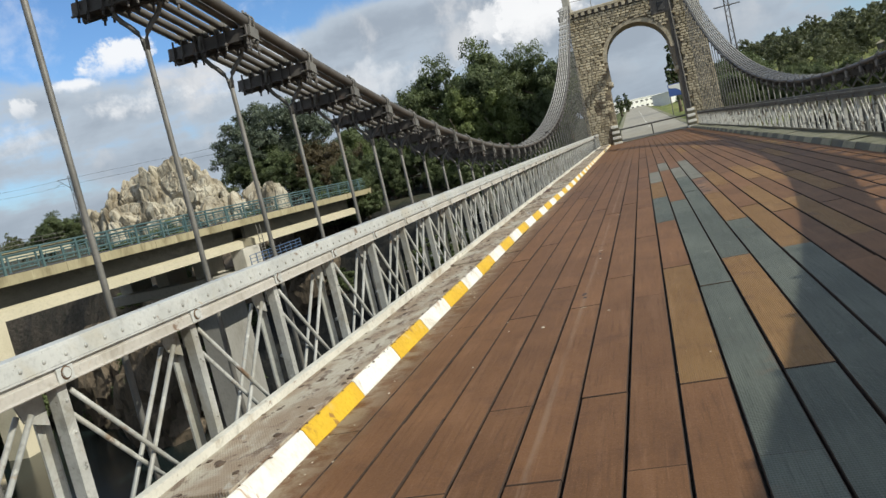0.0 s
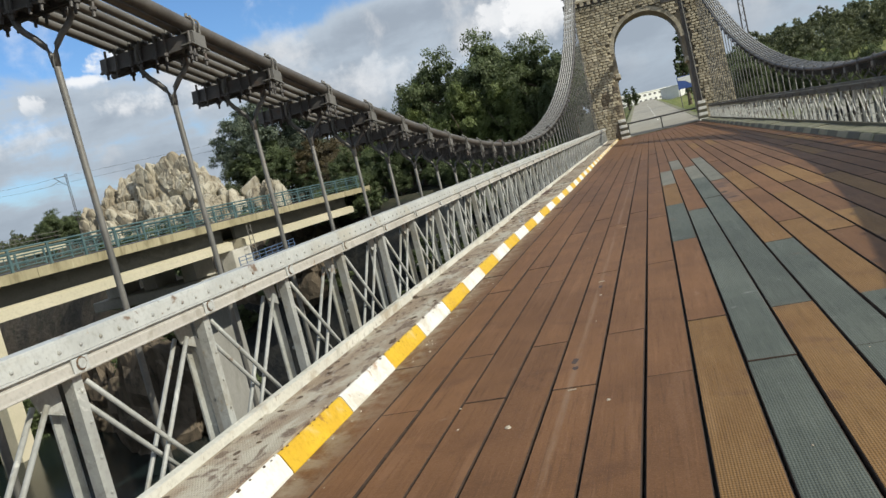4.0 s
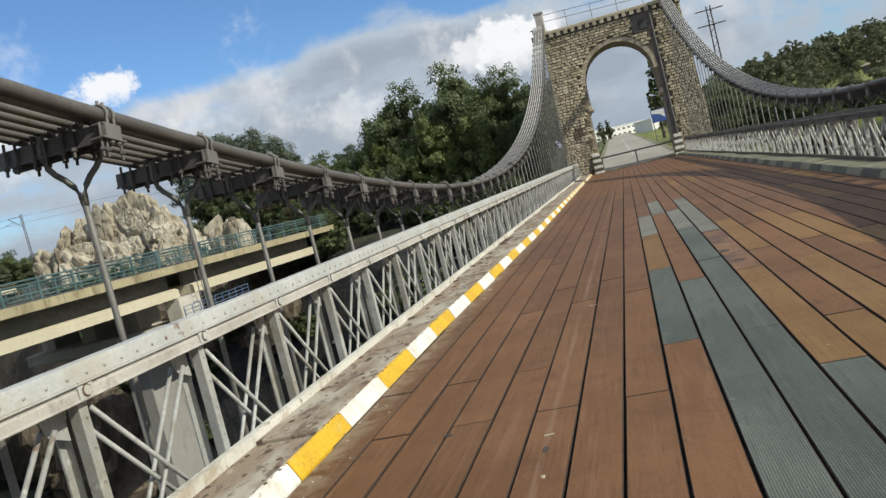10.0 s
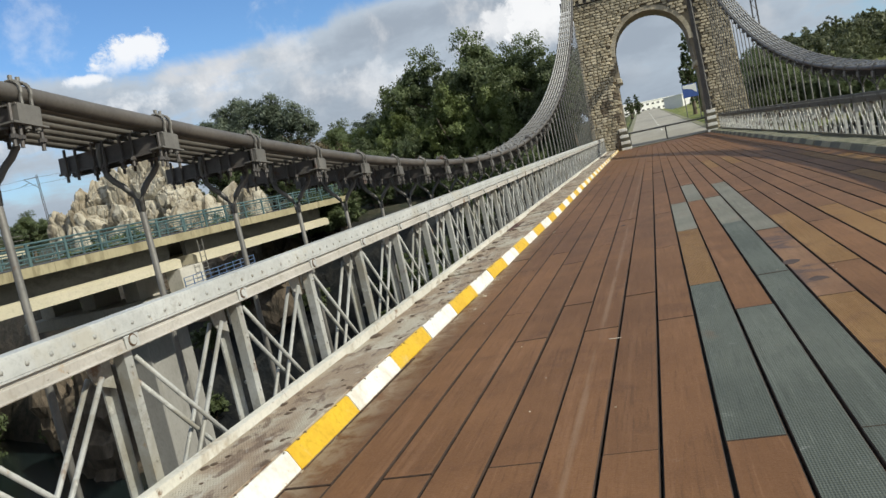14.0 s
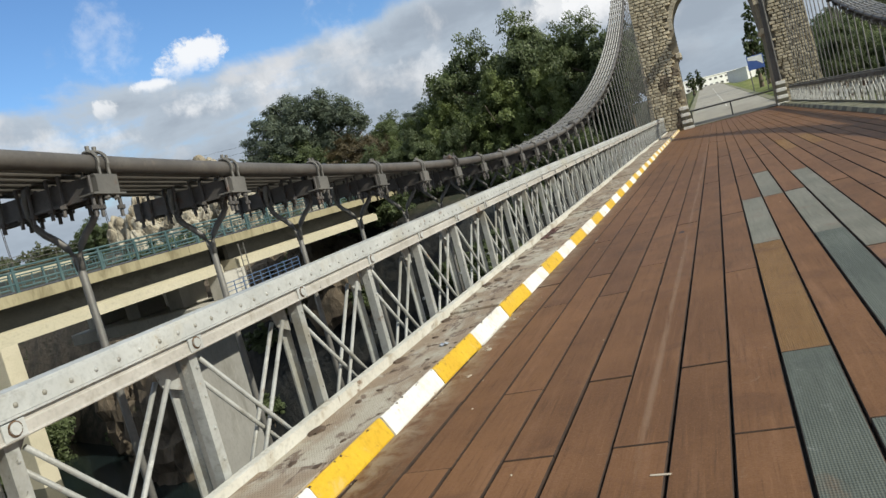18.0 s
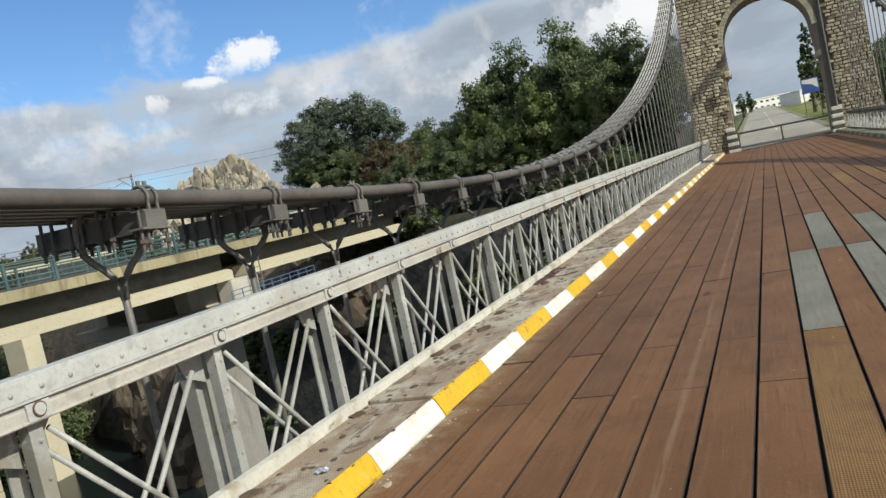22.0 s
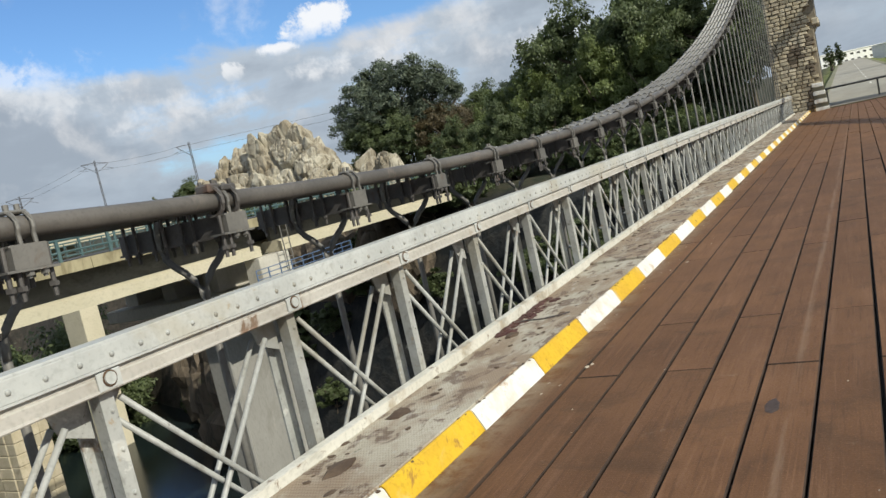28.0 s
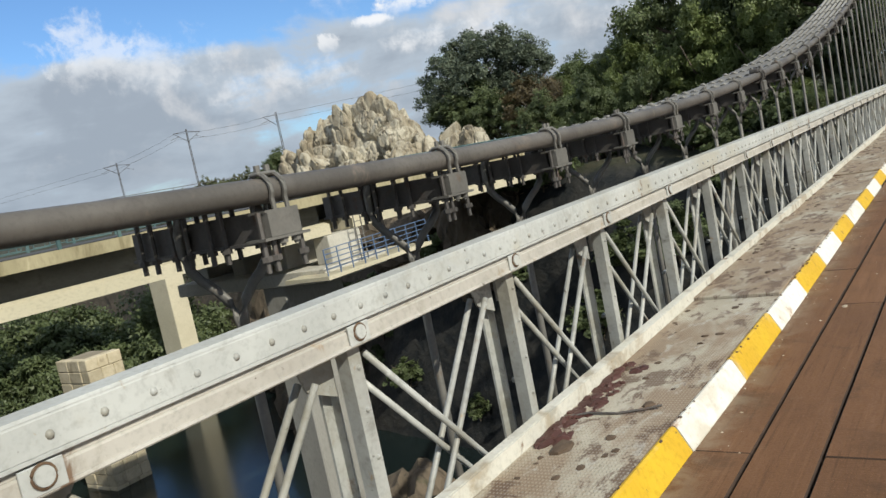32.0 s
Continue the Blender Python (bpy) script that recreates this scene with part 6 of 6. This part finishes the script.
board = thing("road_sign", "blue and white road sign board on posts", "sign", (8.2, 104, ground_z(8.2, 104)))
zs = 4.9 - ground_z(8.2, 104)
for x in (-0.8, 0.8):
    bm = bmesh.new()
    tube(bm, [(x, 0.06, -0.5), (x, 0.06, zs)], 0.06, 6)
    part("post", bm, hanger_steel, board)
bm = bmesh.new()
box(bm, -0.9, 0.9, -0.03, 0.03, zs - 1.5, zs + 0.12, 0.02)
part("panel", bm, worn("sign_blue", (0.05, 0.10, 0.33), (0.07, 0.13, 0.38), 0.4), board)
bm = bmesh.new()
prism(bm, [(-0.8, zs + 0.04), (0.8, zs + 0.04), (0.8, zs - 1.1), (0.15, zs - 0.55), (-0.8, zs - 0.35)], "y", -0.045, -0.032)
part("white_band", bm, white_wall, board)

pylon = thing("lattice_mast", "tall thin lattice mast with cross arms behind the tower", "mast", (11.6, 66, -0.5))
bm = bmesh.new()
for dx, dy in ((-0.25, -0.25), (0.25, -0.25), (0.25, 0.25), (-0.25, 0.25)):
    tube(bm, [(dx, dy, 0), (dx * 0.6, dy * 0.6, 11.2)], 0.035, 5)
for k in range(18):
    s = 1 if k % 2 else -1
    tube(bm, [(-0.22 * s, -0.2, 0.6 * k), (0.22 * s, -0.2, 0.6 * k + 0.6)], 0.02, 4)
part("lattice", bm, dark_steel, pylon)
for z in (9.7, 10.9):
    bm = bmesh.new()
    tube(bm, [(-1.1, 0, z), (1.1, 0, z)], 0.05, 5)
    part("cross_arm", bm, dark_steel, pylon)

hut = thing("hill_house", "small stone house on the wooded slope", "house", (41.5, 128, ground_z(41.5, 128)))
bm = bmesh.new()
box(bm, -1.2, 1.2, 0, 3, -1, 1.6)
part("wall", bm, render_grey, hut)
bm = bmesh.new()
prism(bm, [(-1.4, 1.6), (1.4, 1.6), (0, 2.3)], "y", -0.3, 3.3)
part("roof", bm, stone, hut)
bm = bmesh.new()
box(bm, -0.4, 0.4, -0.06, 0.02, 0.5, 1.3)
part("window", bm, asphalt_dark, hut)

# ---- deck panels, one by one near the walk ----
COL0, COLW = 0.355, 0.2745
SPECIAL = {7: ((10.83, 14.27, plank_pale), (7.39, 10.83, plank_orange), (3.95, 7.39, plank_grey), (0.51, 3.95, plank_brown), (-2.93, 0.51, plank_orange)),
           8: ((14.2, 17.6, plank_pale), (2.90, 6.34, plank_grey), (-0.54, 2.90, plank_grey), (-3.98, -0.54, plank_grey), (-7.42, -3.98, plank_grey)),
           9: ((10.83, 14.27, plank_pale), (7.39, 10.83, plank_grey), (3.95, 7.39, plank_grey), (0.51, 3.95, plank_grey), (-2.93, 0.51, plank_orange), (-6.37, -2.93, plank_grey)),
           10: ((13.22, 16.66, plank_pale), (9.78, 13.22, plank_pale), (6.34, 9.78, plank_rust), (2.90, 6.34, plank_orange), (-0.54, 2.90, plank_grey), (-3.98, -0.54, plank_grey)),
           11: ((7.39, 10.83, plank_orange), (3.95, 7.39, plank_brown), (0.51, 3.95, plank_orange), (-2.93, 0.51, plank_grey)),
           12: ((6.34, 9.78, plank_brown), (2.90, 6.34, plank_orange)),
           13: ((7.39, 10.83, plank_orange),),
           6: ((2.90, 6.34, plank_brown), (-0.54, 2.90, plank_brown))}
rp = random.Random(3)
far_v, far_f = [], []
LENGTH = 3.44


def plank_mesh(w, length, mat):
    bm = bmesh.new()
    box(bm, -w / 2, w / 2, -length / 2, length / 2, -0.05, 0.0)
    top = [e for e in bm.edges if all(v.co.z > -0.01 for v in e.verts)]
    bmesh.ops.bevel(bm, geom=top, offset=0.004, segments=1, affect="EDGES")
    me = mesh_of("plank", bm, mat)
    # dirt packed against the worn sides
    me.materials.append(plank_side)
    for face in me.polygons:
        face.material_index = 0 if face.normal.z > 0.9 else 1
    return me


PLANKS = {}
DRIFT = 0.0075


def seam_x(k, y):
    """Where the long joint at the left of column k runs."""
    return COL0 + COLW * k + DRIFT * (y - 4)


for col in range(-4, 24):
    special = SPECIAL.get(col, ())
    start = 6.34 if col % 2 == 0 else 7.39
    pieces = [(a, b, m) for a, b, m in special]
    lo = min([a for a, b, m in special], default=start)
    hi = max([b for a, b, m in special], default=start)
    y = lo
    while y > -12:
        pieces.append((y - LENGTH, y, None))
        y -= LENGTH
    y = hi
    while y < TOWER_Y:
        pieces.append((y, min(y + LENGTH, TOWER_Y), None))
        y += LENGTH
    # fill any hole between the special pieces
    known = sorted(special, key=lambda p: p[0])
    for p, q in zip(known, known[1:]):
        if q[0] - p[1] > 0.1:
            pieces.append((p[1], q[0], None))
    for a, b, m in pieces:
        xa, xb = seam_x(col, (a + b) / 2), seam_x(col + 1, (a + b) / 2)
        whole = xa > 0 and xb < WIDTH
        slope = (seam_x(col, b) - seam_x(col, a)) / (b - a)
        xa, xb = max(xa, 0.0), min(xb, WIDTH)
        if xb - xa < 0.03:
            continue
        if m is None:
            m = plank_orange if (col > 9 and rp.random() < 0.16) else plank_brown
            if m is plank_brown and a > 8.0 + 1.2 * rp.random():
                m = plank_umber
            if 6 < col < 12 and a > 16 and rp.random() < 0.2:
                m = plank_pale
        gap = 0.013 if col < 5 else 0.016
        w, length, mid = xb - xa - gap, b - a - 0.008, (a + b) / 2
        tilt = math.degrees(0.00124 - 2 * 0.0000227 * mid)
        z = camber(mid) + rp.uniform(-0.004, 0.003)
        if mid < 26:
            key = (round(w, 3), round(length, 2), m.name)
            if key not in PLANKS:
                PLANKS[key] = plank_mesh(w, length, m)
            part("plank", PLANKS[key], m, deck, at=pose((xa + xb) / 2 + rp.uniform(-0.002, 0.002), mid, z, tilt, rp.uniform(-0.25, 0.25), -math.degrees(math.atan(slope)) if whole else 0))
        else:
            o = len(far_v)
            for dx, dy, dz in ((-w / 2, -length / 2, 0), (w / 2, -length / 2, 0), (w / 2, length / 2, 0), (-w / 2, length / 2, 0)):
                yy = mid + dy
                far_v.append(((xa + xb) / 2 + dx + DRIFT * dy, yy, camber(yy) + z - camber(mid)))
            for dx, dy, dz in ((-w / 2, -length / 2, 0), (w / 2, -length / 2, 0), (w / 2, length / 2, 0), (-w / 2, length / 2, 0)):
                yy = mid + dy
                far_v.append(((xa + xb) / 2 + dx, yy, camber(yy) + z - camber(mid) - 0.05))
            far_f += [(o, o + 1, o + 2, o + 3), (o, o + 4, o + 5, o + 1), (o + 1, o + 5, o + 6, o + 2), (o + 2, o + 6, o + 7, o + 3), (o + 3, o + 7, o + 4, o)]
me = bpy.data.meshes.new("far_planks")
me.from_pydata(far_v, [], far_f)
me.materials.append(plank_brown)
ob = part("far_planks", me, plank_brown, deck)
ob["kind"] = "stuff"


# ---- loose dirt and litter on the bridge ----
def scatter(name, label, category, spots, mat, seed, flat=False):
    """Small uneven lumps in one mesh: spots are (x, y, z, size, stretch, height)."""
    rnd = random.Random(seed)
    vs, fs = [], []
    for x, y, z, s, st, h in spots:
        a = rnd.uniform(0, 6.28)
        n = 7
        o = len(vs)
        for ring, (k, lift) in enumerate(((1.0, 0.0), (0.72, 0.75))):
            for i in range(n):
                r = s * k * rnd.uniform(0.65, 1.2)
                u, w = r * math.cos(a + 6.283 * i / n), r * st * math.sin(a + 6.283 * i / n)
                vs.append((x + u, y + w, z + h * lift * rnd.uniform(0.6, 1.2)))
        vs.append((x, y, z + h))
        for i in range(n):
            j = (i + 1) % n
            fs += [(o + i, o + j, o + n + j, o + n + i), (o + n + i, o + n + j, o + 2 * n)]
    me = bpy.data.meshes.new(name)
    me.from_pydata(vs, [], fs)
    me.materials.append(mat)
    return tagged(new(name, me), label, category, kind="stuff")


rd = random.Random(41)


def ledge_top(y):
    k = math.floor((y - (9.73 - 8 * 3.42)) / 3.42)
    return camber(y) + 0.108 + (0.02 if (1 + k) % 2 else 0.0)


clods = []
for k in range(420):
    y = rd.uniform(-7, 34)
    x = -0.465 + abs(rd.gauss(0, 0.16)) if rd.random() < 0.75 else -0.03 - abs(rd.gauss(0, 0.06))
    x = min(max(x, -0.46), -0.03)
    s = rd.uniform(0.010, 0.034)
    clods.append((x, y, ledge_top(y) - 0.002, s, rd.uniform(0.7, 2.0), s * rd.uniform(0.15, 0.5)))
for x, y, s in ((-0.44, 9.51, 0.05), (-0.42, 10.9, 0.06), (-0.36, 12.4, 0.07), (-0.28, 11.7, 0.075), (-0.33, 11.1, 0.06), (-0.42, 8.3, 0.05), (-0.42, 6.9, 0.06), (-0.30, 14.0, 0.06)):
    clods.append((x, y, ledge_top(y) - 0.002, s, 1.8, 0.02))
scatter("mud_clods", "dried brown mud clods on the ledge", "mud", clods, mud, 5)
chips = []
for k in range(330):
    y = rd.uniform(-6.5, 34)
    x = 0.075 + kerb_shift(y) + abs(rd.gauss(0, 0.09))
    s = rd.uniform(0.003, 0.010)
    chips.append((x, y, camber(y) - 0.003, s, rd.uniform(0.6, 1.8), s * 0.5 + 0.002))
for k in range(120):
    y = rd.uniform(-6, 24)
    x = rd.uniform(0.3, 4.8)
    s = rd.uniform(0.003, 0.009)
    chips.append((x, y, camber(y) - 0.002, s, rd.uniform(0.6, 2.2), s * 0.4 + 0.002))
for x, y, s in ((0.43, 13.43, 0.018), (0.45, 13.48, 0.012), (0.36, 13.1, 0.012), (1.24, -1.05, 0.020), (1.77, -0.84, 0.014), (0.22, 8.6, 0.028), (0.16, 9.3, 0.02), (0.5, 16.6, 0.02), (0.27, 13.15, 0.014), (0.29, 12.96, 0.012), (0.25, 7.94, 0.022), (1.59, 1.87, 0.015)):
    chips.append((x, y, camber(y) - 0.001, s, 1.6, 0.006))
scatter("paint_chips", "pale paint chips and grit along the kerb", "debris", chips, chip_pale, 6)
spill = []
for k in range(70):
    y = rd.uniform(14.0, 15.15)
    spill.append((-0.455 + abs(rd.gauss(0, 0.07)), y, ledge_top(y) - 0.002, rd.uniform(0.015, 0.05), rd.uniform(1.0, 2.2), rd.uniform(0.006, 0.02)))
scatter("mud_spill", "dark maroon spill dried on the ledge", "stain", spill, spilt, 7)
crumbs = [(0.07 + kerb_shift(y) + rd.uniform(-0.085, -0.065), y, camber(y) + 0.116, rd.uniform(0.006, 0.013), 1.5, rd.uniform(0.004, 0.01)) for y in [rd.uniform(-6, 30) for k in range(260)]]
scatter("kerb_crumbs", "brown grit caught on the kerb top", "debris", crumbs, mud, 8)
# twig and strap lying across the ledge
strap = thing("strap", "thin dark strap lying across the ledge", "strap", (0, 14.35, ledge_top(14.35)))
bm = bmesh.new()
tube(bm, [(-0.46, -0.02, 0.006), (-0.34, 0.03, 0.012), (-0.2, 0.045, 0.007), (-0.08, 0.10, 0.010), (-0.005, 0.13, 0.018)], 0.006, 6)
part("band", bm, dark_steel, strap)
foil = thing("foil_scrap", "crumpled silver wrapper on the ledge", "litter", (-0.12, 8.55, ledge_top(8.55)))
bm = bmesh.new()
bmesh.ops.create_grid(bm, x_segments=6, y_segments=6, size=0.035)
for v in bm.verts:
    v.co.z = 0.004 + rd.uniform(0, 0.018)
part("sheet", bm, worn("foil", (0.55, 0.57, 0.6), (0.7, 0.72, 0.75), 0.3, 0.8), foil)
# scuffs on the panels: rubber marks and chalk strokes
scuffs = [(3.19, 7.73, 0.085, 1.5), (3.25, 6.92, 0.075, 1.5), (1.615, 6.58, 0.045, 3.6), (1.63, 7.66, 0.035, 3.2), (1.64, 8.94, 0.03, 3.0), (1.57, 2.23, 0.028, 2.2), (1.52, -0.01, 0.032, 2.6), (1.53, -0.17, 0.03, 1.8), (0.91, 2.74, 0.035, 1.2), (1.60, 12.6, 0.04, 3.0)]
scatter("rubber_marks", "black rubber scuffs on the deck panels", "mark", [(x, y, camber(y) - 0.001, s, st, 0.0025) for x, y, s, st in scuffs], rubber, 9)
for x, y, l in ((1.55, -0.59, 0.05), (1.57, 2.45, 0.06), (1.72, 6.0, 0.09)):
    bm = bmesh.new()
    box(bm, -0.008, 0.008, -l / 2, l / 2, 0, 0.002)
    ob = new("chalk_stroke", mesh_of("chalk_stroke", bm, chip_pale))
    ob.matrix_basis = pose(x, y, camber(y) + 0.0015, 0, 0, rd.choice((-80, 75, 85)))
    tagged(ob, "short pale chalk stroke on a deck panel", "mark", "chalk marks")
